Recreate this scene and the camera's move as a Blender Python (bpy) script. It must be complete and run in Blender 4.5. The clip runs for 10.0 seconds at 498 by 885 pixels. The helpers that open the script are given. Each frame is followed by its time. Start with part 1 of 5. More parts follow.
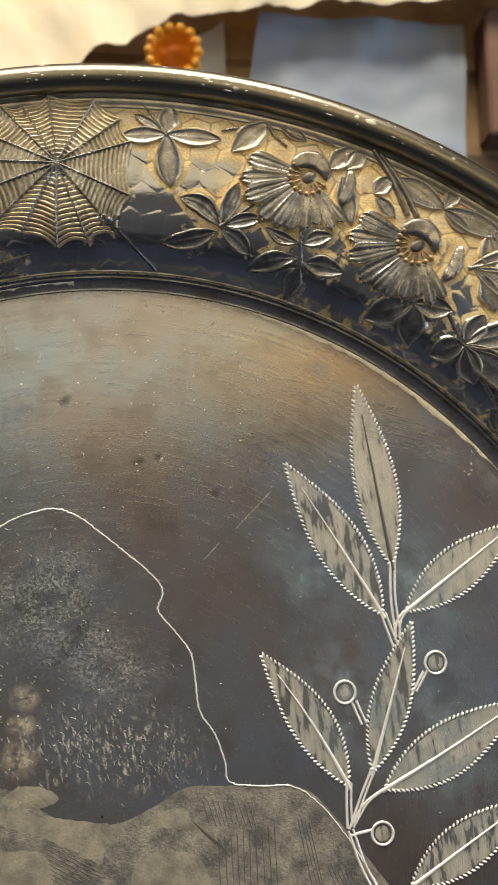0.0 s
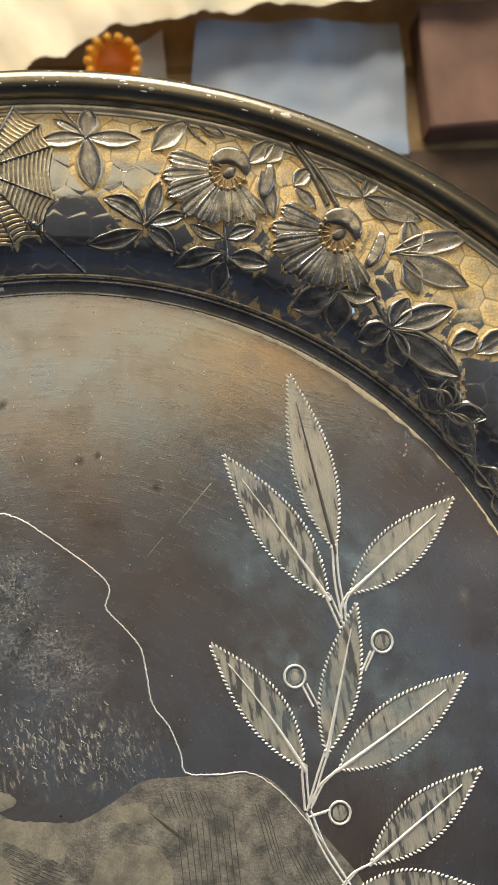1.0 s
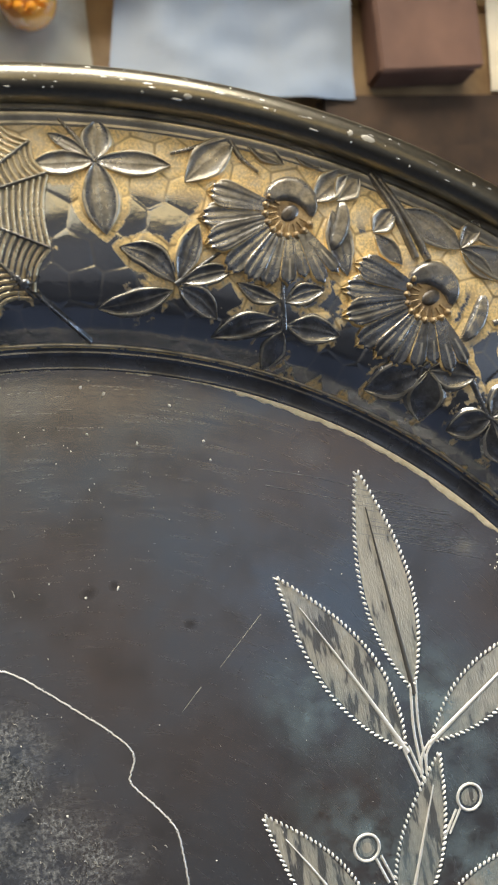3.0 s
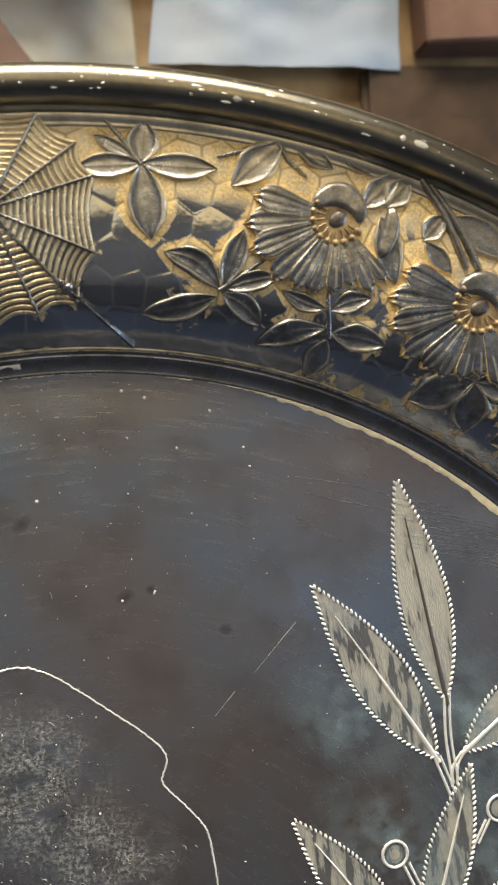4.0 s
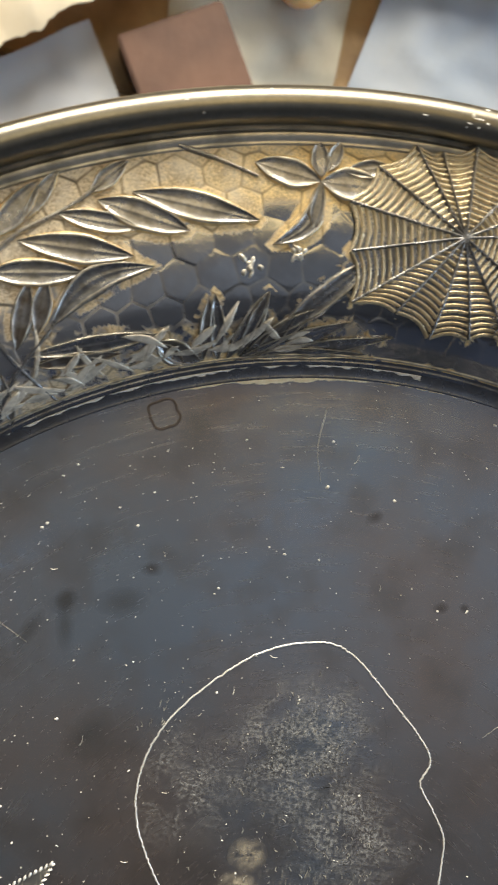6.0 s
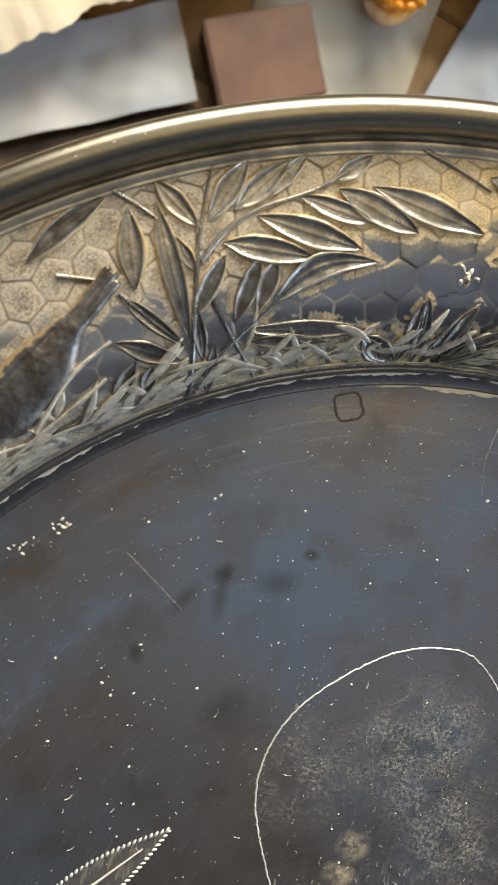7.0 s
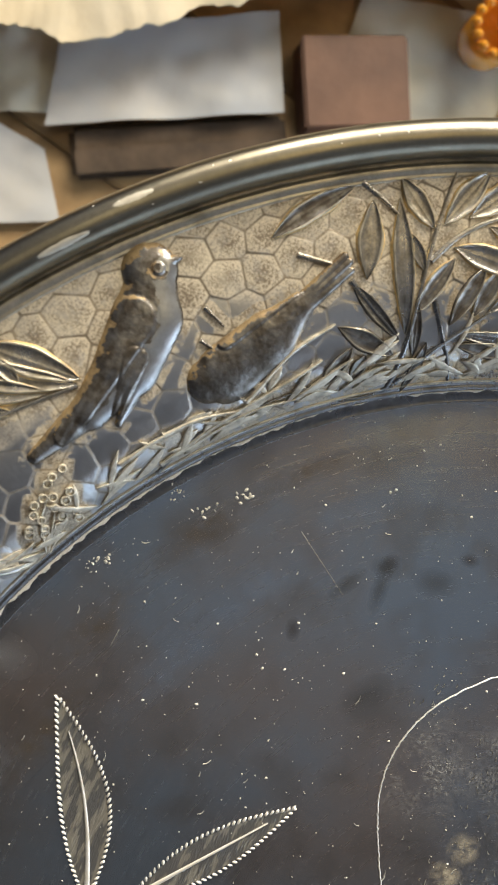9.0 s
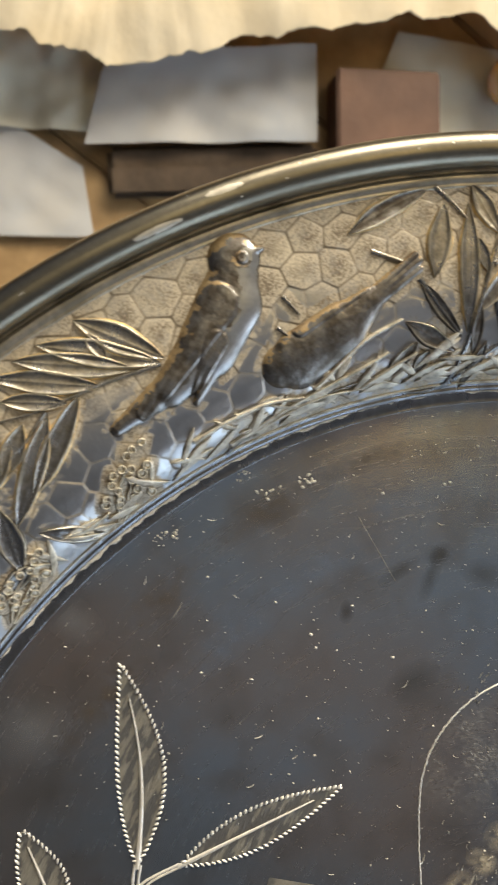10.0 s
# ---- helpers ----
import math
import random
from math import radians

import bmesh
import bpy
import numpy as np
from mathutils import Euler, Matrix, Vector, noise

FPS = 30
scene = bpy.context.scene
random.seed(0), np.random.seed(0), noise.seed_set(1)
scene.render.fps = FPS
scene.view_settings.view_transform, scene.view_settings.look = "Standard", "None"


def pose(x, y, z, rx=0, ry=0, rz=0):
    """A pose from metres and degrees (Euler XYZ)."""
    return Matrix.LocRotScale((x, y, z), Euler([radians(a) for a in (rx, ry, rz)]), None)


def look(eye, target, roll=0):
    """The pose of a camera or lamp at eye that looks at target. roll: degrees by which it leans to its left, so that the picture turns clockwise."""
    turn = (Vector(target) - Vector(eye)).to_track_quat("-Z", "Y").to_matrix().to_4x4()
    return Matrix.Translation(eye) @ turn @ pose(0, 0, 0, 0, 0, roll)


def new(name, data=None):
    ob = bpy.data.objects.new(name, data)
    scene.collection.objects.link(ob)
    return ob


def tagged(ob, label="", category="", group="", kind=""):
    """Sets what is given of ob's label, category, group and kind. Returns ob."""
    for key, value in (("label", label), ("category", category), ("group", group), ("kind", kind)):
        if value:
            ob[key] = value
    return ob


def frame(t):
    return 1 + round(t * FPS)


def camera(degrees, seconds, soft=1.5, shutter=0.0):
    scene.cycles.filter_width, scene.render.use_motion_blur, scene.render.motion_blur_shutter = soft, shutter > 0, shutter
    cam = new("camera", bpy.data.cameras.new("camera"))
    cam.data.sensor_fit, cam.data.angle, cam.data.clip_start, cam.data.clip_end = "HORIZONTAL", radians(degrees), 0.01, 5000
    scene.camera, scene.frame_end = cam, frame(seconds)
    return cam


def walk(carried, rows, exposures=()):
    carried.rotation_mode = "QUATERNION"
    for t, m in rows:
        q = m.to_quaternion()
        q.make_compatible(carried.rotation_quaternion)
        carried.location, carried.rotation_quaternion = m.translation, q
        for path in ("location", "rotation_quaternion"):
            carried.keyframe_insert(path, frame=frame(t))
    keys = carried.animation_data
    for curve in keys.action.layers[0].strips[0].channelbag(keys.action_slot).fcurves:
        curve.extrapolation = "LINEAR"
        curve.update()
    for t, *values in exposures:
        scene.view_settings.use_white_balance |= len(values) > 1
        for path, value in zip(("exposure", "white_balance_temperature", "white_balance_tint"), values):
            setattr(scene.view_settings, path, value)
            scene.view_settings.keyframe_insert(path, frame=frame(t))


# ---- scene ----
cam = camera(32.000, 10.0, soft=0.85, shutter=0.3)
PATH = [
    (0.0, pose(0.02394, 0.06225, 0.18062, 4.529, -1.041, 2.206)),
    (0.5, pose(0.03100, 0.05980, 0.17878, 4.782, -2.041, -0.623)),
    (1.0, pose(0.03145, 0.05902, 0.18315, 5.096, -2.494, -1.314)),
    (1.5, pose(0.03390, 0.06028, 0.18566, 5.441, -3.064, -3.063)),
    (2.0, pose(0.03057, 0.07322, 0.16947, 3.168, -5.414, -5.262)),
    (2.5, pose(0.01234, 0.09648, 0.14467, -0.695, -8.277, -2.944)),
    (2.7, pose(0.00848, 0.09482, 0.14208, 0.446, -9.702, -2.641)),
    (4.0, pose(0.00571, 0.10264, 0.13884, -2.511, -7.602, -0.682)),
    (4.5, pose(0.00560, 0.10271, 0.13950, -2.539, -6.391, 0.283)),
    (5.0, pose(-0.02682, 0.09539, 0.13843, -0.956, -9.907, 5.887)),
    (5.5, pose(-0.05208, 0.09374, 0.14039, -3.052, -8.280, 14.007)),
    (5.7, pose(-0.05203, 0.09438, 0.14279, -3.132, -7.509, 14.469)),
    (6.8, pose(-0.08796, 0.08337, 0.13798, -5.541, -9.525, 24.612)),
    (7.0, pose(-0.09083, 0.07928, 0.13875, -4.959, -9.920, 25.415)),
    (7.5, pose(-0.10864, 0.06730, 0.13846, -5.260, -11.375, 29.956)),
    (8.0, pose(-0.11729, 0.06234, 0.13928, -4.759, -11.273, 32.602)),
    (8.5, pose(-0.11803, 0.05840, 0.13726, -4.941, -11.389, 32.975)),
    (9.0, pose(-0.11803, 0.05850, 0.13708, -5.368, -10.476, 34.020)),
    (9.5, pose(-0.11206, 0.05514, 0.14211, -4.170, -9.920, 33.997)),
    (10.0, pose(-0.12326, 0.04630, 0.14280, -3.764, -9.999, 36.453)),
]
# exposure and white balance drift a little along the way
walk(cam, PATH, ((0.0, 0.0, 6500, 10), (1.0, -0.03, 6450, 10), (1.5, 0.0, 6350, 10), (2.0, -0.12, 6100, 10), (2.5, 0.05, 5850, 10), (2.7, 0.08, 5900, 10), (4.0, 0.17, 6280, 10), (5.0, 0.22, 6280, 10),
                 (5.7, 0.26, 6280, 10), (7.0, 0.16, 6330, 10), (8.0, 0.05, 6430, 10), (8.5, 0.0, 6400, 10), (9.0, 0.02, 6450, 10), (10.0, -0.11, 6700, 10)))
cam.data.dof.use_dof = True
cam.data.dof.focus_distance, cam.data.dof.aperture_fstop = 0.163, 52.0

# ---- world, lamps ----
world = bpy.data.worlds.new("world")
scene.world = world
world.use_nodes = True
wn = world.node_tree.nodes
sky = wn.new("ShaderNodeTexSky")
sky.sky_type, sky.sun_disc, sky.sun_elevation, sky.sun_rotation = "NISHITA", False, radians(35), radians(80)
world.node_tree.links.new(sky.outputs[0], wn["Background"].inputs[0])
wn["Background"].inputs[1].default_value = 0.12


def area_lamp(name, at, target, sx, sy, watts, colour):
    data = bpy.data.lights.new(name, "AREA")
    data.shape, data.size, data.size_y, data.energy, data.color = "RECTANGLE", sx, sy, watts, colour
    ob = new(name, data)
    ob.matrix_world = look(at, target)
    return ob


# daylight through the window; unseen warm and dim ceiling and wall fills for reflections
area_lamp("window_daylight", (1.66, 0.0, 0.36), (0, 0.0, 0.20), 1.4, 0.8, 11.5, (0.56, 0.77, 1.0))
for name, x, y, sx, sy, watts, colour in (("warm_panel", 0.19, 0.60, 0.46, 0.60, 1.5, (1.0, 0.72, 0.30)), ("cream_panel", -0.31, 0.56, 0.52, 0.74, 1.5, (1.0, 0.83, 0.50))):
    area_lamp(name, (x, y, 1.40), (x, y, 0), sx, sy, watts, colour).matrix_world = pose(x, y, 1.40, 0, 0, 8.0)
for name, x, y, sx, watts, colour in (("overhead_panel_west", -0.40, -0.25, 1.04, 0.20, (0.96, 0.88, 0.80)), ("overhead_panel_east", 0.58, -0.02, 0.84, 0.345, (0.76, 0.85, 0.96))):
    area_lamp(name, (x, y, 1.45), (x, y, 0), sx, 0.86, watts, colour)
# large warm fill by the far wall, added to light the rim
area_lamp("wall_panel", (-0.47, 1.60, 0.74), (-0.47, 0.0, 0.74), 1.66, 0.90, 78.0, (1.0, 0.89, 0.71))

# ---- materials ----


def material(name):
    m = bpy.data.materials.new(name)
    m.use_nodes = True
    n, l = m.node_tree.nodes, m.node_tree.links
    return m, n, l, n["Principled BSDF"]


def noise_node(n, l, vec, scale, detail=4.0, rough=0.55):
    t = n.new("ShaderNodeTexNoise")
    t.inputs["Scale"].default_value, t.inputs["Detail"].default_value, t.inputs["Roughness"].default_value = scale, detail, rough
    if vec is not None:
        l.new(vec, t.inputs["Vector"])
    return t.outputs["Fac"]


def ramp_node(n, l, fac, stops):
    r = n.new("ShaderNodeValToRGB")
    while len(r.color_ramp.elements) < len(stops):
        r.color_ramp.elements.new(0.5)
    for e, (p, c) in zip(r.color_ramp.elements, stops):
        e.position, e.color = p, (*(c if isinstance(c, tuple) else (c, c, c)), 1)
    l.new(fac, r.inputs[0])
    return r.outputs[0]


def mix_node(n, l, fac, a, b):
    x = n.new("ShaderNodeMix")
    x.data_type = "RGBA"
    for sock, v in ((x.inputs[0], fac), (x.inputs[6], a), (x.inputs[7], b)):
        if isinstance(v, (int, float)):
            sock.default_value = v
        elif isinstance(v, tuple):
            sock.default_value = (*v, 1)
        else:
            l.new(v, sock)
    return x.outputs[2]


def bump_node(n, l, height, strength, dist, b, normal=None):
    k = n.new("ShaderNodeBump")
    k.inputs["Strength"].default_value, k.inputs["Distance"].default_value = strength, dist
    l.new(height, k.inputs["Height"])
    if normal is not None:
        l.new(normal, k.inputs["Normal"])
    l.new(k.outputs[0], b.inputs["Normal"])
    return k.outputs[0]


def metal(name, clean, stain, rough0, rough1, big=60.0, fine=900.0, lo=0.45, hi=0.65, bump=0.15, met=1.0, dents=0.0, dull=0.0):
    """Worn silver plate: clean and tarnished patches at two scales, a fine pitted grain, hand-worked dents,
    and, where dull is over 0, a matt gilt bloom towards the outer edge of the tray."""
    m, n, l, b = material(name)
    co = n.new("ShaderNodeTexCoord").outputs["Object"]
    patch = ramp_node(n, l, noise_node(n, l, co, big, 6), [(lo, 0.0), (hi, 1.0)])
    grain = noise_node(n, l, co, fine, 3, 0.7)
    fleck = ramp_node(n, l, grain, [(0.35, 0.0), (0.7, 1.0)])
    col = mix_node(n, l, patch, clean, stain)
    half = tuple(0.72 * c for c in stain)
    mul = n.new("ShaderNodeMath"); mul.operation = "MULTIPLY"; mul.inputs[1].default_value = 0.35
    l.new(fleck, mul.inputs[0])
    col = mix_node(n, l, mul.outputs[0], col, half)
    rough = ramp_node(n, l, patch, [(0.0, rough0), (1.0, rough1)])
    b.inputs["Metallic"].default_value = met
    if dull:
        sx = n.new("ShaderNodeSeparateXYZ"); l.new(co, sx.inputs[0])
        rl = n.new("ShaderNodeVectorMath"); rl.operation = "LENGTH"; l.new(co, rl.inputs[0])
        by = n.new("ShaderNodeMapRange"); l.new(sx.outputs[0], by.inputs[0])
        for k, v in zip((1, 2, 3, 4), (-0.06, -0.10, -0.006, 0.0)):
            by.inputs[k].default_value = v
        ad = n.new("ShaderNodeMath"); ad.operation = "MULTIPLY_ADD"; ad.inputs[1].default_value = 0.012
        l.new(noise_node(n, l, co, 70, 4), ad.inputs[0]); l.new(rl.outputs["Value"], ad.inputs[2])
        ed = n.new("ShaderNodeMath"); ed.operation = "ADD"; l.new(ad.outputs[0], ed.inputs[0]); l.new(by.outputs[0], ed.inputs[1])
        mr = n.new("ShaderNodeMapRange"); l.new(ed.outputs[0], mr.inputs[0])
        for k, v in zip((1, 2, 3, 4), (0.1300, 0.1390, 0.0, dull)):
            mr.inputs[k].default_value = v
        bloom = mr.outputs[0]
        patchy = ramp_node(n, l, noise_node(n, l, co, 150, 4, 0.6), [(0.38, 0.55), (0.56, 1.0)])
        bl = n.new("ShaderNodeMath"); bl.operation = "MULTIPLY"; l.new(bloom, bl.inputs[0]); l.new(patchy, bl.inputs[1])
        bloom = bl.outputs[0]
        spot = ramp_node(n, l, noise_node(n, l, co, 2600, 3, 0.7), [(0.43, 0.0), (0.58, 1.0)])
        col = mix_node(n, l, bloom, col, mix_node(n, l, spot, (0.84, 0.70, 0.43), (0.42, 0.34, 0.20)))
        rough = mix_node(n, l, bloom, rough, (0.5, 0.5, 0.5))
        mm = n.new("ShaderNodeMath"); mm.operation = "MULTIPLY_ADD"; mm.inputs[1].default_value, mm.inputs[2].default_value = -0.85, met
        l.new(bloom, mm.inputs[0]); l.new(mm.outputs[0], b.inputs["Metallic"])
    l.new(col, b.inputs["Base Color"])
    l.new(rough, b.inputs["Roughness"])
    nm = bump_node(n, l, grain, bump, 0.0002, b)
    if dents:
        bump_node(n, l, noise_node(n, l, co, 330, 2, 0.5), dents, 0.0006, b, nm)
    return m


# the hammered rim: polished facets below, a matt gilt bloom above with dirt in its joints
RIM, n, l, b = material("hammered silver plate")
co = n.new("ShaderNodeTexCoord").outputs["Object"]
joint_at = n.new("ShaderNodeAttribute"); joint_at.attribute_name = "groove"
matt_at = n.new("ShaderNodeAttribute"); matt_at.attribute_name = "residue"
grain = noise_node(n, l, co, 900, 3, 0.7)
patch = ramp_node(n, l, noise_node(n, l, co, 60, 6), [(0.42, 0.0), (0.66, 1.0)])
facet_at = n.new("ShaderNodeAttribute"); facet_at.attribute_name = "facet"
mid = n.new("ShaderNodeMath"); mid.operation = "MULTIPLY_ADD"; mid.inputs[1].default_value = 0.20
l.new(facet_at.outputs["Fac"], mid.inputs[0]); l.new(noise_node(n, l, co, 2400, 3, 0.7), mid.inputs[2])
pitted = ramp_node(n, l, mid.outputs[0], [(0.50, 0.0), (0.70, 1.0)])
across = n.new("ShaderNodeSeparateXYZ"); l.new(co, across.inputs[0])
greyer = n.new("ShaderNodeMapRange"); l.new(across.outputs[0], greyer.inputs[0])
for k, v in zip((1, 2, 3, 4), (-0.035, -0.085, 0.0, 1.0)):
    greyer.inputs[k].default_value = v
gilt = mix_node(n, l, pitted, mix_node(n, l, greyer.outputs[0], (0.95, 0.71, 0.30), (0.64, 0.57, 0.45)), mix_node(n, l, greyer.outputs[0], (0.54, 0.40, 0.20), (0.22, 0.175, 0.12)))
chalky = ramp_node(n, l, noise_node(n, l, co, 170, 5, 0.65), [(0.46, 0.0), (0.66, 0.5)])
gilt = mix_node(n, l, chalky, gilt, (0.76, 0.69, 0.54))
joint_dirt = ramp_node(n, l, joint_at.outputs["Fac"], [(0.45, 0.0), (0.9, 0.85)])
gilt = mix_node(n, l, joint_dirt, gilt, mix_node(n, l, greyer.outputs[0], (0.36, 0.25, 0.11), (0.15, 0.11, 0.065)))
jm = n.new("ShaderNodeMath"); jm.operation = "MULTIPLY"
l.new(ramp_node(n, l, joint_at.outputs["Fac"], [(0.50, 0.0), (1.0, 0.42)]), jm.inputs[0])
l.new(ramp_node(n, l, noise_node(n, l, co, 90, 3), [(0.30, 0.3), (0.6, 1.0)]), jm.inputs[1])
# facets painted lighter towards the birds, standing in for light they reflect there
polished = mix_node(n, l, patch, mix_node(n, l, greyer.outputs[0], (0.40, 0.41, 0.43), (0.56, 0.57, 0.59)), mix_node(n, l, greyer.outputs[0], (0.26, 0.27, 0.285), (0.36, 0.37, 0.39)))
lower = mix_node(n, l, jm.outputs[0], polished, (0.66, 0.62, 0.52))
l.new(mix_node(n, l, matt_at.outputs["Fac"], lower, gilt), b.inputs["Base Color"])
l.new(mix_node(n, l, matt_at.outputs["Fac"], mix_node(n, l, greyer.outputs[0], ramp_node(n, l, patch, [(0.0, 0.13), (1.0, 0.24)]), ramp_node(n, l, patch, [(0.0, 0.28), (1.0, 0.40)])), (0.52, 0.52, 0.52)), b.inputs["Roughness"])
mm = n.new("ShaderNodeMath"); mm.operation = "MULTIPLY_ADD"; mm.inputs[1].default_value, mm.inputs[2].default_value = -0.80, 0.97
l.new(matt_at.outputs["Fac"], mm.inputs[0]); l.new(mm.outputs[0], b.inputs["Metallic"])
k1 = bump_node(n, l, grain, 0.16, 0.0002, b)
bump_node(n, l, noise_node(n, l, co, 330, 2, 0.5), 0.10, 0.0006, b, k1)
RELIEF = metal("chased silver plate", (0.38, 0.385, 0.395), (0.15, 0.15, 0.15), 0.22, 0.38, big=300, lo=0.40, hi=0.62, bump=0.40, met=0.90, dents=0.12, dull=0.22)
DARKRELIEF = metal("dark toned chased silver", (0.30, 0.295, 0.29), (0.115, 0.10, 0.085), 0.32, 0.48, big=420, lo=0.38, hi=0.6, bump=0.5, met=0.88, dents=0.16)
GILT = metal("matt gilt residue", (0.88, 0.66, 0.30), (0.46, 0.34, 0.18), 0.5, 0.6, big=360, fine=2400, lo=0.42, hi=0.62, bump=0.4, met=0.25)
BREAST = metal("smooth blue-grey silver", (0.42, 0.44, 0.47), (0.28, 0.285, 0.29), 0.34, 0.45, big=160, bump=0.15, met=0.85)
BROWNGILT = metal("brown gilt tone", (0.50, 0.37, 0.20), (0.20, 0.145, 0.09), 0.42, 0.55, big=420, fine=2000, bump=0.4, met=0.5)
WEBBED = metal("matt silver ground of the cobweb", (0.80, 0.68, 0.45), (0.54, 0.44, 0.27), 0.26, 0.4, big=200, bump=0.3, met=0.62)
# edge metal paler than the faces: rubbing plus caught light put into colour
PALEEDGE = metal("silver edges rubbed and lit pale", (0.64, 0.60, 0.51), (0.27, 0.25, 0.20), 0.32, 0.46, big=320, lo=0.44, hi=0.66, bump=0.3, met=0.80)
CRUSTED = metal("silver relief with dried polish", (0.84, 0.79, 0.67), (0.40, 0.37, 0.31), 0.36, 0.5, big=420, bump=0.3, met=0.42)
TUBE = metal("polished rim silver", (0.27, 0.25, 0.20), (0.19, 0.175, 0.14), 0.30, 0.36, big=45, bump=0.06, dents=0.03)
LIP = metal("moulded silver", (0.54, 0.50, 0.42), (0.30, 0.28, 0.23), 0.32, 0.46, big=160, bump=0.15, met=0.7)
STEP = metal("dark stepped silver", (0.25, 0.26, 0.285), (0.15, 0.15, 0.155), 0.24, 0.38, big=140, bump=0.15, met=0.9)
BRIGHT = metal("bright cut silver", (0.96, 0.95, 0.92), (0.88, 0.85, 0.77), 0.38, 0.5, big=300, bump=0.3, met=0.45)


def streaked(name, lo, hi, tone=1.0):
    """Bright-cut field: pale streaks of fine cuts that lean one way over darker metal."""
    m, n, l, b = material(name)
    gl = n.new("ShaderNodeNewGeometry").outputs["Position"]
    mp = n.new("ShaderNodeMapping")
    mp.vector_type = "TEXTURE"
    mp.inputs["Rotation"].default_value, mp.inputs["Scale"].default_value = (0, 0, radians(9)), (1.0, 5.0, 1.0)
    l.new(gl, mp.inputs["Vector"])
    broad = noise_node(n, l, mp.outputs[0], 680, 3, 0.55)
    fine = noise_node(n, l, mp.outputs[0], 3600, 2, 0.6)
    mask = ramp_node(n, l, broad, [(lo - 0.025, 0.0), (lo + 0.02, 0.7), (hi, 0.85), (hi + 0.04, 1.0)])
    pale = mix_node(n, l, fine, tuple(tone * c for c in (0.50, 0.475, 0.40)), tuple(tone * c for c in (0.68, 0.65, 0.56)))
    l.new(mix_node(n, l, mask, (0.15, 0.15, 0.15), pale), b.inputs["Base Color"])
    b.inputs["Metallic"].default_value, b.inputs["Roughness"].default_value = 0.55, 0.45
    bump_node(n, l, fine, 0.5, 0.0004, b)
    return m


FILL = streaked("half-cut silver field", 0.46, 0.54)
PALE = streaked("pale cut silver field", 0.36, 0.46)
DARKFILL = streaked("sparsely cut silver field", 0.52, 0.62, 0.62)
STREAK = metal("pale cut silver", (0.66, 0.64, 0.57), (0.52, 0.49, 0.42), 0.4, 0.55, big=300, bump=0.3, met=0.6)

# the flat well: brushed in circles, tarnished in soft clouds
WELL, n, l, b = material("brushed tarnished silver")
co = n.new("ShaderNodeTexCoord").outputs["Object"]
sep = n.new("ShaderNodeSeparateXYZ"); l.new(co, sep.inputs[0])
neg = n.new("ShaderNodeMath"); neg.operation = "MULTIPLY"; neg.inputs[1].default_value = -1; l.new(sep.outputs[1], neg.inputs[0])
ang = n.new("ShaderNodeMath"); ang.operation = "ARCTAN2"; l.new(sep.outputs[0], ang.inputs[0]); l.new(neg.outputs[0], ang.inputs[1])
rad = n.new("ShaderNodeVectorMath"); rad.operation = "LENGTH"; l.new(co, rad.inputs[0])
com = n.new("ShaderNodeCombineXYZ"); l.new(rad.outputs["Value"], com.inputs[0])
asc = n.new("ShaderNodeMath"); asc.operation = "MULTIPLY"; asc.inputs[1].default_value = 0.005; l.new(ang.outputs[0], asc.inputs[0]); l.new(asc.outputs[0], com.inputs[1])
brush = noise_node(n, l, com.outputs[0], 1500, 4, 0.7)
cloud = noise_node(n, l, co, 24, 6, 0.55)
grain = noise_node(n, l, co, 700, 3, 0.6)
side = n.new("ShaderNodeMapRange"); side.inputs[1].default_value, side.inputs[2].default_value, side.inputs[3].default_value, side.inputs[4].default_value = -0.06, 0.03, -0.05, 0.03; l.new(sep.outputs[0], side.inputs[0])
tint = n.new("ShaderNodeMath"); tint.operation = "ADD"; l.new(cloud, tint.inputs[0]); l.new(side.outputs[0], tint.inputs[1])
tarn = ramp_node(n, l, tint.outputs[0], [(0.36, (0.31, 0.365, 0.44)), (0.49, (0.335, 0.33, 0.345)), (0.63, (0.355, 0.295, 0.265))])
l.new(mix_node(n, l, ramp_node(n, l, noise_node(n, l, co, 95, 3), [(0.50, 0.0), (0.75, 0.6)]), tarn, (0.20, 0.20, 0.20)), b.inputs["Base Color"])
b.inputs["Metallic"].default_value = 0.89
l.new(ramp_node(n, l, brush, [(0.3, 0.16), (0.7, 0.30)]), b.inputs["Roughness"])
k1 = bump_node(n, l, brush, 0.05, 0.0002, b)
bump_node(n, l, grain, 0.06, 0.0003, b, k1)

# frosted patches within the plain engraved shape
FROST, n, l, b = material("frosted silver")
co = n.new("ShaderNodeTexCoord").outputs["Object"]
speck = noise_node(n, l, co, 900, 4, 0.75)
b.inputs["Metallic"].default_value = 0.5
l.new(ramp_node(n, l, speck, [(0.42, (0.24, 0.235, 0.22)), (0.62, (0.56, 0.54, 0.48))]), b.inputs["Base Color"])
b.inputs["Roughness"].default_value = 0.5
bump_node(n, l, speck, 0.8, 0.0006, b)

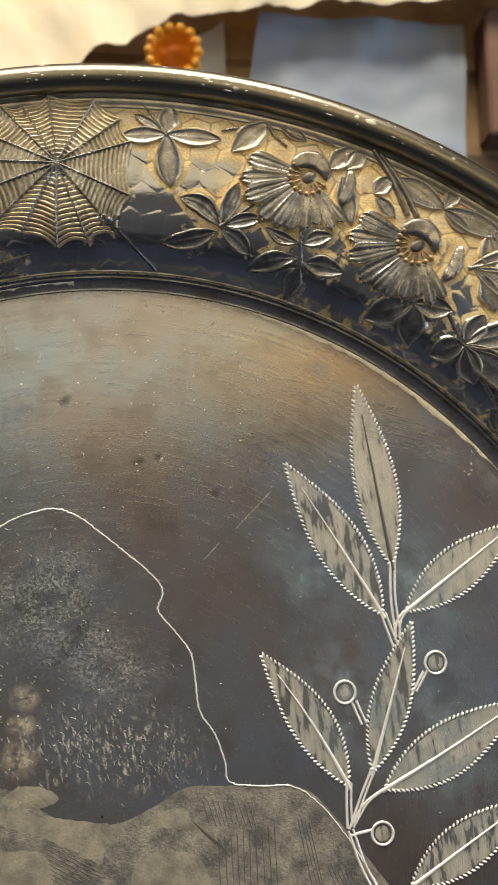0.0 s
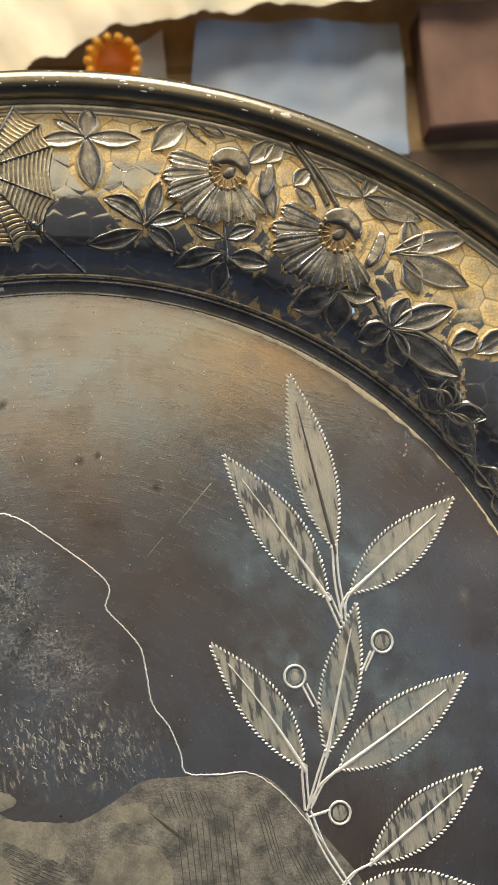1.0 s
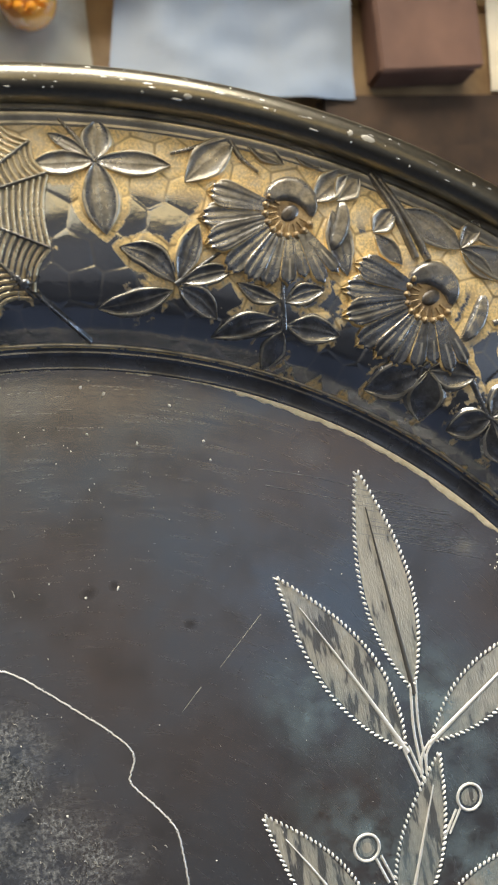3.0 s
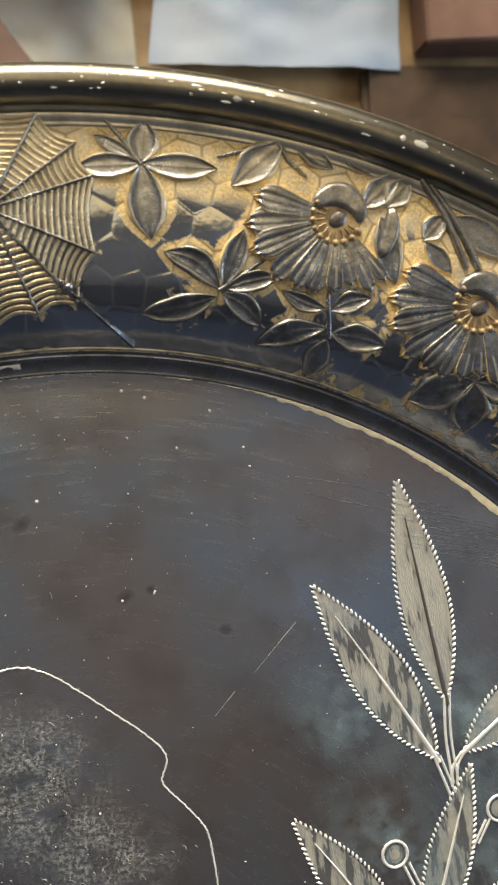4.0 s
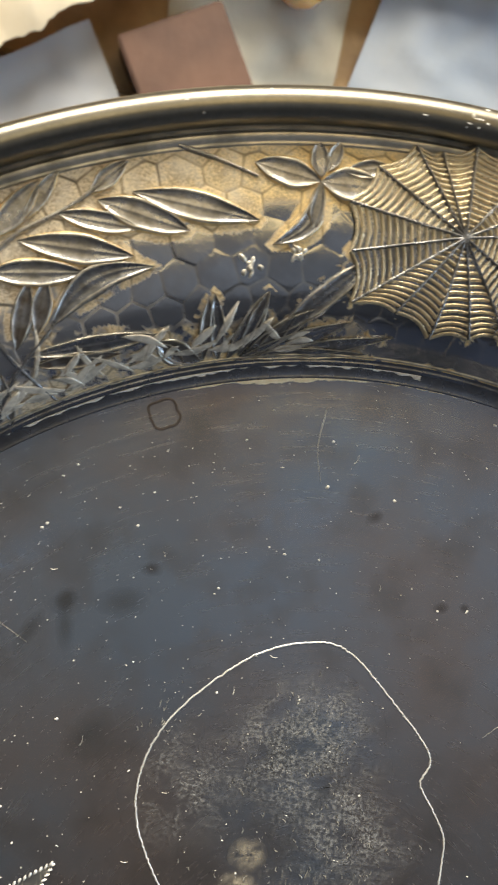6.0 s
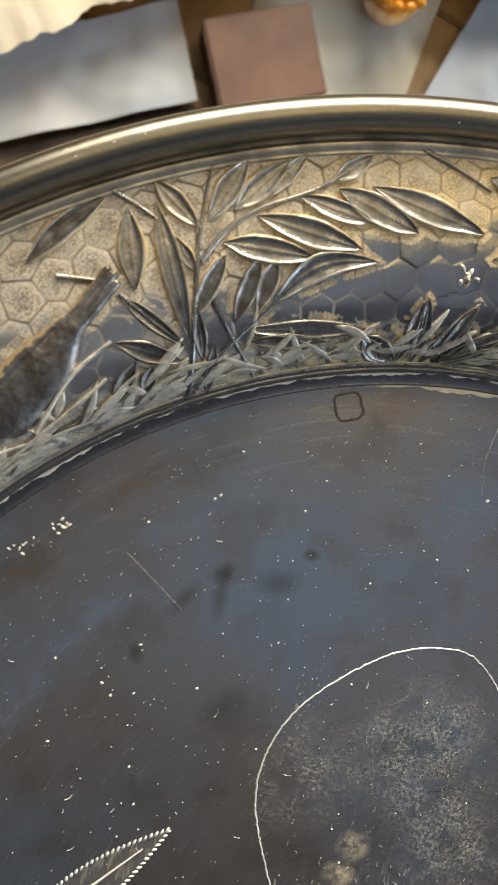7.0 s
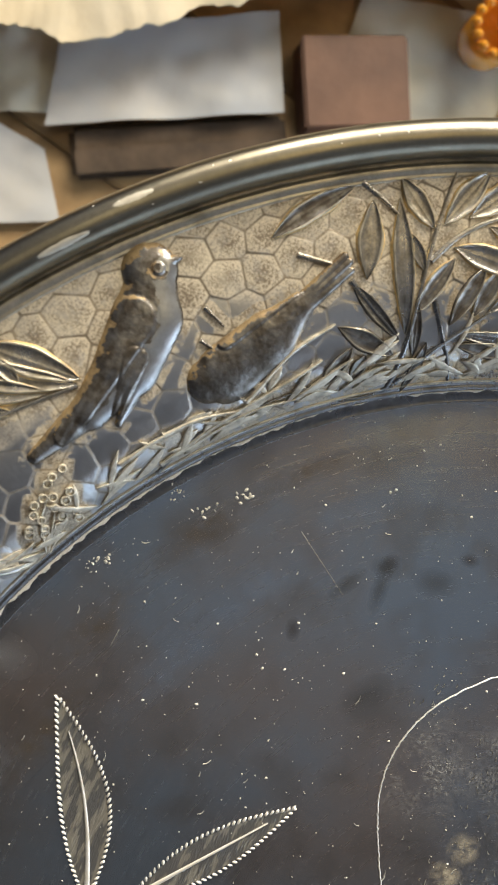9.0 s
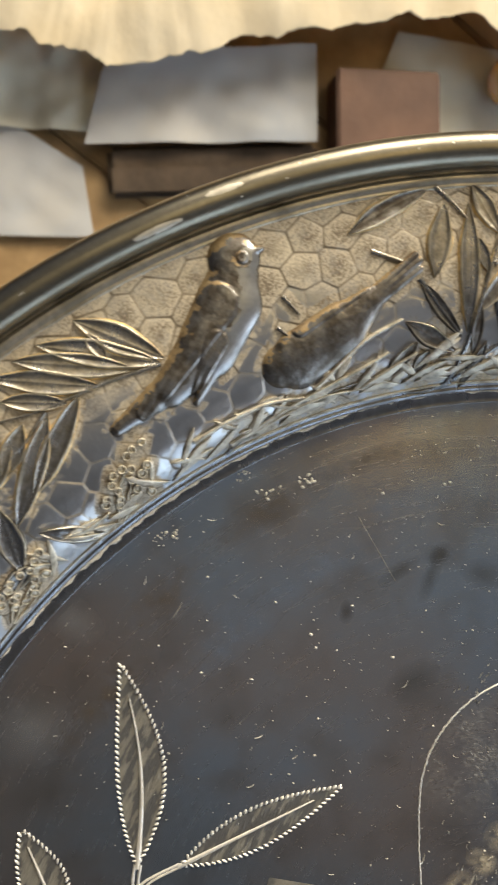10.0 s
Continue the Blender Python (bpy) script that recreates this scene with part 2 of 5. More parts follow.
HAZE, n, l, b = material("dull hazy film")
tc = n.new("ShaderNodeTexCoord").outputs["Object"]
gl = n.new("ShaderNodeNewGeometry").outputs["Position"]
ln = n.new("ShaderNodeVectorMath"); ln.operation = "LENGTH"; l.new(tc, ln.inputs[0])
fall = ramp_node(n, l, ln.outputs["Value"], [(0.25, 1.0), (1.0, 0.0)])
spk = ramp_node(n, l, noise_node(n, l, gl, 1500, 4, 0.8), [(0.46, 0.0), (0.66, 1.0)])
cld = ramp_node(n, l, noise_node(n, l, gl, 190, 4, 0.6), [(0.38, 0.0), (0.64, 0.72)])
m1 = n.new("ShaderNodeMath"); m1.operation = "MULTIPLY"; l.new(fall, m1.inputs[0]); l.new(spk, m1.inputs[1])
m2 = n.new("ShaderNodeMath"); m2.operation = "MULTIPLY"; l.new(m1.outputs[0], m2.inputs[0]); l.new(cld, m2.inputs[1])
l.new(m2.outputs[0], b.inputs["Alpha"])
b.inputs["Base Color"].default_value, b.inputs["Metallic"].default_value, b.inputs["Roughness"].default_value = (0.52, 0.535, 0.54, 1), 0.3, 0.6


STREAKY, n, l, b = material("streaky frosted film")
tc = n.new("ShaderNodeTexCoord").outputs["Object"]
gl = n.new("ShaderNodeNewGeometry").outputs["Position"]
ln = n.new("ShaderNodeVectorMath"); ln.operation = "LENGTH"; l.new(tc, ln.inputs[0])
fall = ramp_node(n, l, ln.outputs["Value"], [(0.3, 1.0), (1.0, 0.0)])
mp = n.new("ShaderNodeMapping"); mp.vector_type = "TEXTURE"
mp.inputs["Rotation"].default_value, mp.inputs["Scale"].default_value = (0, 0, radians(14)), (1.0, 3.2, 1.0)
l.new(gl, mp.inputs["Vector"])
spk = ramp_node(n, l, noise_node(n, l, mp.outputs[0], 1350, 3, 0.65), [(0.52, 0.0), (0.66, 1.0)])
cld = ramp_node(n, l, noise_node(n, l, gl, 260, 4, 0.6), [(0.38, 0.05), (0.60, 0.9)])
m1 = n.new("ShaderNodeMath"); m1.operation = "MULTIPLY"; l.new(fall, m1.inputs[0]); l.new(spk, m1.inputs[1])
m2 = n.new("ShaderNodeMath"); m2.operation = "MULTIPLY"; l.new(m1.outputs[0], m2.inputs[0]); l.new(cld, m2.inputs[1])
l.new(m2.outputs[0], b.inputs["Alpha"])
b.inputs["Base Color"].default_value, b.inputs["Metallic"].default_value, b.inputs["Roughness"].default_value = (0.70, 0.68, 0.60, 1), 0.35, 0.5


def soft_film(name, colour, alpha, grain=0.0):
    m, n, l, b = material(name)
    tc = n.new("ShaderNodeTexCoord").outputs["Object"]
    ln = n.new("ShaderNodeVectorMath"); ln.operation = "LENGTH"; l.new(tc, ln.inputs[0])
    fall = ramp_node(n, l, ln.outputs["Value"], [(0.1, alpha), (0.55, 0.42 * alpha), (1.0, 0.0)])
    if grain:
        gl = n.new("ShaderNodeNewGeometry").outputs["Position"]
        mu = n.new("ShaderNodeMath"); mu.operation = "MULTIPLY"; l.new(fall, mu.inputs[0])
        l.new(ramp_node(n, l, noise_node(n, l, gl, grain, 5, 0.65), [(0.38, 0.0), (0.62, 1.0)]), mu.inputs[1])
        fall = mu.outputs[0]
    l.new(fall, b.inputs["Alpha"])
    b.inputs["Base Color"].default_value, b.inputs["Metallic"].default_value, b.inputs["Roughness"].default_value = (*colour, 1), 0.3, 0.55
    return m


HAZE_SOFT = soft_film("soft dull film", (0.42, 0.46, 0.52), 0.16)
PALE_FILM = soft_film("pale matt film", (0.60, 0.54, 0.42), 1.0, 420)
HAZE_BLUE = soft_film("blue tarnish film", (0.20, 0.27, 0.40), 0.34, 260)
HAZE_TEAL = soft_film("pale blue tarnish and sheen film", (0.28, 0.37, 0.42), 0.62, 150)
HAZE_BROWN = soft_film("brown tarnish film", (0.15, 0.115, 0.075), 0.42, 300)

ROUND_STAIN = soft_film("pale round stain", (0.50, 0.49, 0.44), 0.36, 300)
HAZE_SMUDGE = soft_film("dark smudge film", (0.06, 0.065, 0.07), 0.36)
HAZE_DARK = soft_film("dark spot film", (0.05, 0.045, 0.045), 0.5)

# pale matted ground of the engraving
MATTED, n, l, b = material("matted silver ground")
gl = n.new("ShaderNodeNewGeometry").outputs["Position"]
pt = ramp_node(n, l, noise_node(n, l, gl, 150, 7, 0.72), [(0.40, (0.13, 0.13, 0.128)), (0.50, (0.27, 0.26, 0.23)), (0.64, (0.46, 0.435, 0.37))])
gr = noise_node(n, l, gl, 1600, 3, 0.7)
l.new(mix_node(n, l, ramp_node(n, l, gr, [(0.4, 0.0), (0.7, 0.45)]), pt, (0.22, 0.21, 0.19)), b.inputs["Base Color"])
b.inputs["Metallic"].default_value, b.inputs["Roughness"].default_value = 0.5, 0.5
bump_node(n, l, gr, 0.5, 0.0004, b)
MATTED_PALE = metal("pale matted silver", (0.50, 0.465, 0.375), (0.25, 0.235, 0.20), 0.45, 0.6, big=190, fine=1600, lo=0.40, hi=0.64, bump=0.4, met=0.5)
LINE, n, l, b = material("fine cut line")
b.inputs["Base Color"].default_value, b.inputs["Metallic"].default_value, b.inputs["Roughness"].default_value = (0.13, 0.125, 0.115, 1), 0.6, 0.45
STAIN, n, l, b = material("dark stain")
b.inputs["Base Color"].default_value, b.inputs["Metallic"].default_value, b.inputs["Roughness"].default_value = (0.10, 0.085, 0.08, 1), 0.7, 0.4


def plain(name, c0, c1, rough, scale, bump=0.2, dist=0.002):
    m, n, l, b = material(name)
    co = n.new("ShaderNodeTexCoord").outputs["Object"]
    f = noise_node(n, l, co, scale, 5)
    l.new(ramp_node(n, l, f, [(0.3, c0), (0.7, c1)]), b.inputs["Base Color"])
    b.inputs["Roughness"].default_value = rough
    bump_node(n, l, noise_node(n, l, co, scale * 6, 4), bump, dist, b)
    return m


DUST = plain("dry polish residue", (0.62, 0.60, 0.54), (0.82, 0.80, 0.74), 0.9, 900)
CREAMLINE = plain("cream polish and edge glint", (0.78, 0.68, 0.46), (0.92, 0.84, 0.64), 0.7, 900)
WOOD = plain("warm brown wood", (0.20, 0.12, 0.055), (0.52, 0.35, 0.17), 0.45, 26)
CARD = plain("red brown cardboard", (0.085, 0.042, 0.029), (0.20, 0.105, 0.068), 0.6, 16)
PAPER = plain("white paper", (0.42, 0.46, 0.52), (0.55, 0.54, 0.52), 0.8, 11)
# the white paper's darker copy, its shade put into the colour
SHADEDPAPER = plain("shaded white paper", (0.27, 0.33, 0.42), (0.36, 0.39, 0.43), 0.8, 11)
GREY = plain("grey green paper", (0.54, 0.53, 0.45), (0.66, 0.65, 0.56), 0.85, 25)
CREAM = plain("cream tissue", (0.80, 0.67, 0.45), (0.90, 0.79, 0.59), 0.85, 20)
GAPSHADE = plain("brown gap shade", (0.05, 0.036, 0.026), (0.12, 0.085, 0.058), 0.9, 40)
LEATHER = plain("dark brown leather", (0.028, 0.018, 0.012), (0.085, 0.05, 0.028), 0.4, 30)
DARKWALL = plain("dark blue unseen wall", (0.04, 0.055, 0.10), (0.07, 0.09, 0.15), 0.9, 5)
WALL = plain("warm plaster", (0.42, 0.34, 0.24), (0.52, 0.43, 0.31), 0.9, 4)
CEIL = plain("dim ceiling", (0.072, 0.079, 0.103), (0.11, 0.12, 0.15), 0.9, 3)
FLOORM = plain("dark floor boards", (0.10, 0.07, 0.05), (0.17, 0.12, 0.08), 0.6, 6)
AMBER, n, l, b = material("amber glass")
b.inputs["Base Color"].default_value = (0.90, 0.42, 0.04, 1)
b.inputs["Roughness"].default_value, b.inputs["Transmission Weight"].default_value, b.inputs["IOR"].default_value = 0.08, 0.35, 1.5

# ---- building helpers ----


def part(name, bm, mat, parent=None, label="", smooth=True):
    me = bpy.data.meshes.new(name)
    bm.to_mesh(me)
    bm.free()
    return link(name, me, mat, parent, label, smooth)


def link(name, me, mat, parent=None, label="", smooth=True):
    if mat:
        me.materials.append(mat)
    if smooth:
        me.polygons.foreach_set("use_smooth", [True] * len(me.polygons))
    ob = new(name, me)
    ob.parent = parent
    return tagged(ob, label)


def grid_mesh(name, co, rows, cols, closed=False):
    """A mesh from rows x cols places, closed round the columns or not."""
    me = bpy.data.meshes.new(name)
    i = np.arange(rows - 1)[:, None] * cols
    j = np.arange(cols if closed else cols - 1)[None, :]
    k = (j + 1) % cols
    f = np.stack([i + j, i + k, i + cols + k, i + cols + j], -1).reshape(-1, 4)
    me.vertices.add(len(co)); me.vertices.foreach_set("co", np.asarray(co, np.float32).ravel())
    me.loops.add(f.size); me.loops.foreach_set("vertex_index", f.astype(np.int32).ravel())
    me.polygons.add(len(f)); me.polygons.foreach_set("loop_start", np.arange(len(f), dtype=np.int32) * 4)
    me.update(calc_edges=True)
    return me


def empty(name, label, category, at=(0, 0, 0), group="", kind=""):
    ob = new(name)
    ob.location = at
    ob.empty_display_size = 0.01
    return tagged(ob, label, category, group, kind)


def lathe(name, prof, n, mat, parent, label=""):
    a = np.arange(n) * 2 * np.pi / n
    co = np.array([(r * np.cos(t), r * np.sin(t), z) for r, z in prof for t in a])
    return link(name, grid_mesh(name, co, len(prof), n, True), mat, parent, label)


def box(name, sx, sy, sz, mat, parent=None, at=(0, 0, 0), rz=0.0, bevel=0.002, label=""):
    bm = bmesh.new()
    bmesh.ops.create_cube(bm, size=1)
    bmesh.ops.scale(bm, vec=(sx, sy, sz), verts=bm.verts)
    if bevel:
        bmesh.ops.bevel(bm, geom=bm.edges[:], offset=bevel, segments=2, affect="EDGES")
    ob = part(name, bm, mat, parent, label, False)
    ob.matrix_basis = pose(*at, 0, 0, rz)
    return ob


# ---- the room ----
TABLE = -0.40
# unseen south and west walls, coloured dark so that the silver reflects dark
room = [("wall_north", (0, 1.75, 0.25), 3.6, 0.1, 2.8), ("wall_south", (0, -1.75, 0.25), 3.6, 0.1, 2.8), ("wall_west", (-1.75, 0, 0.25), 0.1, 3.4, 2.8)]
for nm, at, sx, sy, sz in room:
    tagged(box(nm, sx, sy, sz, WALL if nm == "wall_north" else DARKWALL, None, at, 0, 0), "warm plastered wall" if nm == "wall_north" else "unseen wall coloured dark blue for the silver to reflect", "wall", kind="structure")
east = empty("wall_east", "warm plastered wall with a window opening", "wall", kind="structure")
for at, sy, sz in (((1.75, -1.25, 0.25), 1.0, 2.8), ((1.75, 1.25, 0.25), 1.0, 2.8), ((1.75, 0.0, -0.65), 1.5, 1.0), ((1.75, 0.0, 1.4), 1.5, 0.5)):
    box("panel", 0.1, sy, sz, WALL, east, at, 0, 0)
tagged(box("floor", 3.6, 3.6, 0.06, FLOORM, None, (0, 0, -1.18), 0, 0), "dark boarded floor", "floor", kind="structure")
tagged(box("ceiling", 3.6, 3.6, 0.06, CEIL, None, (0, 0, 1.50), 0, 0), "dim plastered ceiling", "ceiling", kind="structure")
win = empty("window_1", "wooden window frame in the wall", "window", (1.75, 0.0, 0.50), kind="structure")
for at, sy, sz in (((0, -0.73, 0), 0.04, 1.3), ((0, 0.73, 0), 0.04, 1.3), ((0, 0, 0.63), 1.42, 0.04), ((0, 0, -0.63), 1.42, 0.04), ((0, 0, 0), 0.03, 1.22)):
    box("window_frame", 0.06, sy, sz, WOOD, win, at, 0, 0.003)

# unseen housings added behind the ceiling and wall fills
for at, sx, sy, rz in (((0.19, 0.60, 1.42), 0.47, 0.62, 8.0), ((-0.31, 0.56, 1.42), 0.54, 0.76, 8.0)):
    fix = empty("ceiling_light", "unseen flat ceiling fill panel with an added thin metal frame", "ceiling light", at)
    fix.rotation_euler[2] = radians(rz)
    box("housing", sx, sy, 0.03, CEIL, fix, (0, 0, 0.02), 0, 0.003)
    for s in (-1, 1):
        box("frame", sx, 0.012, 0.04, TUBE, fix, (0, s * sy / 2, 0), 0, 0.002)
        box("frame", 0.012, sy, 0.04, TUBE, fix, (s * sx / 2, 0, 0), 0, 0.002)
wl = empty("wall_lamp", "large unseen wall fill panel with an added thin frame", "wall lamp", (-0.47, 1.70, 0.74))
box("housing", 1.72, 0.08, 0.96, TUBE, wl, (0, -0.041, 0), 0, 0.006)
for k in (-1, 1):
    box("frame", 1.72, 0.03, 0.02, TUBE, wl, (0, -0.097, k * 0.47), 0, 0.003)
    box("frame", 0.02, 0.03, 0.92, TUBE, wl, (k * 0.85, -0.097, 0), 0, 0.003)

# ---- the table ----
table = empty("table", "dark warm wooden table under the tray", "table", (0, 0.1, TABLE))
for i in range(9):
    box("plank", 1.5, 0.108, 0.03, WOOD, table, (0, -0.436 + 0.109 * i, -0.0155), 0, 0.002)
for x in (-0.7, 0.7):
    for y in (-0.42, 0.42):
        box("leg", 0.06, 0.06, 0.72, WOOD, table, (x, y, -0.391), 0, 0.004)

# ---- the tray ----
PROFILE = [(0.0, 0.0), (108.0, 0.0), (108.4, 0.4), (110.0, 0.6), (111.2, 1.5), (114.0, 5.0), (117.0, 7.2), (121.0, 8.7), (126.0, 9.7), (130.0, 10.15), (134.0, 10.4), (138.0, 10.5), (142.0, 10.5), (160.0, 10.6)]
PR_R, PR_Z = np.array(PROFILE).T
_fr = np.arange(0, 160, 0.25)
_fz = np.interp(_fr, PR_R, PR_Z)
_ker = np.ones(9) / 9
_sm = np.convolve(np.pad(_fz, 4, mode="edge"), _ker, mode="valid")
_fz = np.where(_fr > 112, _sm, _fz)


def height(r):
    """The tray's surface in mm above its well, at r mm from its middle."""
    return np.interp(r, _fr, _fz)


def lay(x, y, h):
    """Places in metres, from plan places and heights over the surface in mm."""
    x, y, h = np.broadcast_arrays(*(np.asarray(v, float) for v in (x, y, h)))
    return np.stack([x, y, height(np.hypot(x, y)) + h], -1).reshape(-1, 3) / 1000


tray = empty("footed_tray", "round silver-plated tray with chased floral rim and engraved well, on an added foot", "tray")
lathe("well", [(0.0002, 0.0)] + [(r / 1000, 0.0) for r in (20, 40, 60, 80, 95, 103, 105)] + [(0.1063, 0.00003), (0.1070, 0.00007), (0.1076, 0.00012)], 360, WELL, tray, "flat brushed tarnished silver well")
lathe("step_ring", [(r / 1000, z / 1000) for r, z in ((107.6, 0.12), (107.7, 0.22), (107.85, 0.25), (108.0, 0.23), (108.15, 0.24), (108.8, 0.40), (109.6, 0.66), (110.0, 0.84), (110.15, 1.02), (110.28, 1.08), (110.4, 1.04), (110.5, 1.00), (110.7, 1.10), (110.85, 1.22), (111.0, 1.30), (111.4, 1.50))], 720, STEP, tray, "narrow stepped silver moulding")
lathe("step_line", [((111.42 + 0.26 * math.cos(a)) / 1000, (1.80 + 0.26 * math.sin(a)) / 1000) for a in np.linspace(math.pi * 1.2, -math.pi * 0.2, 9)], 720, PALEEDGE, tray, "thin bright bead along the step")
edge_part = lathe("rim_edge", [((148.0 + 2.8 * math.cos(a)) / 1000, (12.0 + 2.8 * math.sin(a)) / 1000) for a in np.linspace(math.pi * 1.05, -math.pi * 0.75, 26)], 720, TUBE, tray, "rolled polished silver rim edge")
lathe("lip", [(r / 1000, z / 1000) for r, z in ((142.4, 10.3), (142.6, 10.62), (142.8, 10.74), (143.0, 10.66), (143.2, 10.70), (143.5, 10.88), (144.2, 11.10), (144.45, 11.02), (144.6, 10.6), (144.8, 10.2), (145.2, 10.2), (145.5, 11.0))], 720, LIP, tray, "double moulded silver line under the rim edge")
lathe("underside", [(r / 1000, z / 1000) for r, z in ((25, -1.2), (108, -1.2), (114, 2.5), (121, 6.8), (135, 9.4), (146, 10.0))], 180, TUBE, tray)
# unseen foot added to hold the tray above the table
lathe("foot", [(r / 1000, z) for r, z in ((25, -0.001), (22, -0.012), (13, -0.03), (10, -0.08), (11, -0.14), (16, -0.16), (11, -0.18), (10, -0.24), (12, -0.31), (24, -0.355), (52, -0.380), (70, -0.390), (72, -0.4), (0.1, -0.4))], 96, TUBE, tray)

# the hammered rim: uneven six-sided facets with sunk joints
rng = np.random.default_rng(4)
CELL = 5.6
fine = np.radians(np.arange(2, 202, 0.09))
rest = np.radians(np.arange(203, 361.5, 1.0))
theta = np.concatenate([fine, rest])
radii = np.arange(111.0, 142.9, 0.2)
R, TH = np.meshgrid(radii, theta, indexing="ij")
S = TH * 127.0
jit = rng.uniform(-0.17, 0.17, (400, 40, 2)) * CELL
tilt = rng.uniform(-0.028, 0.028, (400, 40, 2))
lot = rng.uniform(-1, 1, (400, 40))
d1, d2 = np.full(S.shape, 99.0), np.full(S.shape, 99.0)
th = np.zeros(S.shape)
luck = np.zeros(S.shape)
row0 = np.floor((R - 105) / (CELL * 0.866)).astype(int)
for dr in (-1, 0, 1, 2):
    rw = np.clip(row0 + dr, 0, 39)
    off = (rw % 2) * 0.5
    c0 = np.floor(S / CELL - off).astype(int)
    for dc in (-1, 0, 1, 2):
        cl = np.clip(c0 + dc, 0, 399)
        cs = (cl + off) * CELL + jit[cl, rw, 0]
        cr = 105 + rw * CELL * 0.866 + jit[cl, rw, 1]
        ds, dd = S - cs, R - cr
        dist = np.hypot(ds, dd)
        nearer = dist < d1
        d2 = np.where(nearer, d1, np.minimum(d2, dist))
        th = np.where(nearer, tilt[cl, rw, 0] * ds + tilt[cl, rw, 1] * dd, th)
        luck = np.where(nearer, lot[cl, rw], luck)
        d1 = np.where(nearer, dist, d1)
gap = (d2 - d1) / 2
fade = np.clip((R - 111.3) / 1.2, 0, 1) * np.clip((143.0 - R) / 0.8, 0, 1)
H = (th - 0.05 * (d1 / 2.9) ** 2 - (0.022 + 0.020 * np.clip((R - 130) / 5, 0, 1)) * np.exp(-(gap / 0.22) ** 2)) * fade
co = np.stack([R * np.cos(TH), R * np.sin(TH), height(R) + H], -1).reshape(-1, 3) / 1000
rim_me = grid_mesh("rim", co, len(radii), len(theta), True)
joint = rim_me.attributes.new("groove", "FLOAT", "POINT")
joint.data.foreach_set("value", (np.exp(-(gap / 0.25) ** 2) * fade).astype(np.float32).ravel())
rim_me.attributes.new("facet", "FLOAT", "POINT").data.foreach_set("value", np.clip(gap / 2.4, 0, 1).astype(np.float32).ravel())


def value_noise(x, y, seed):
    """Smooth noise from 0 to 1 over plan places in cells of one unit."""
    g = np.random.default_rng(seed).uniform(0, 1, (512, 128))
    i, j = np.floor(x).astype(int), np.floor(y).astype(int)
    u, v = x - i, y - j
    u, v = u * u * (3 - 2 * u), v * v * (3 - 2 * v)
    at = lambda p, q: g[p % 512, q % 128]
    return (at(i, j) * (1 - u) + at(i + 1, j) * u) * (1 - v) + (at(i, j + 1) * (1 - u) + at(i + 1, j + 1) * u) * v


# dried polish: between the grass blades, in wedges over the step, and in patches under the edge
DEG = np.degrees(TH)
speck = 0.5 * value_noise(S / 1.6, R / 1.6, 1) + 0.3 * value_noise(S / 0.6, R / 0.6, 2) + 0.2 * value_noise(S / 0.3, R / 0.3, 3)
broad = value_noise(S / 7, R / 4, 4)
grassy = np.clip((speck - 0.36) * 6, 0, 1) * np.clip((117.5 - R + 3 * (broad - 0.5)) / 1.5, 0, 1) * np.clip((DEG - 100) / 6, 0, 1) * np.clip((154 - DEG) / 4, 0, 1)
saw = np.abs((S / CELL) % 1 - 0.5) * 2
wedge = np.clip((speck - 0.28) * 6, 0, 1) * np.clip((2.6 * (saw - 0.30) * np.maximum(0, value_noise(S / 7, 0 * R, 5) - 0.42) * 2.4 - (R - 111.5)) / 0.3, 0, 1) * np.clip((DEG - 18) / 5, 0, 1) * np.clip((112 - DEG) / 5, 0, 1)
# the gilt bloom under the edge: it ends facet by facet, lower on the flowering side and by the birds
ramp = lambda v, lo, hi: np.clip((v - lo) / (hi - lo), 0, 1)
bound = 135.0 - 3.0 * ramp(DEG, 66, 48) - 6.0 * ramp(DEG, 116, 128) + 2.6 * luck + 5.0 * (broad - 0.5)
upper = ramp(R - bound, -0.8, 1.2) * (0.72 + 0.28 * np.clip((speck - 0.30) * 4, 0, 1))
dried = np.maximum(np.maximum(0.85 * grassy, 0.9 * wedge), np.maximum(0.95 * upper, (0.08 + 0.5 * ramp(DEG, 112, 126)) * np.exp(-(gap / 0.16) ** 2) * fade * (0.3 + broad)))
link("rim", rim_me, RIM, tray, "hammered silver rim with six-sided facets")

# ---- chased decoration on the rim ----
US = np.array([-1.22, -1.02, -0.92, -0.80, -0.4, -0.09, 0.0, 0.09, 0.4, 0.80, 0.92, 1.02, 1.22])
UH = np.array([-0.25, 0.62, 1.0, 0.62, 0.36, 0.30, 0.42, 0.30, 0.36, 0.62, 1.0, 0.62, -0.25])
FLAT = np.array([-0.25, 0.55, 0.86, 0.96, 1.0, 0.98, 0.94, 0.96, 0.92, 0.86, 0.78, 0.5, -0.25])


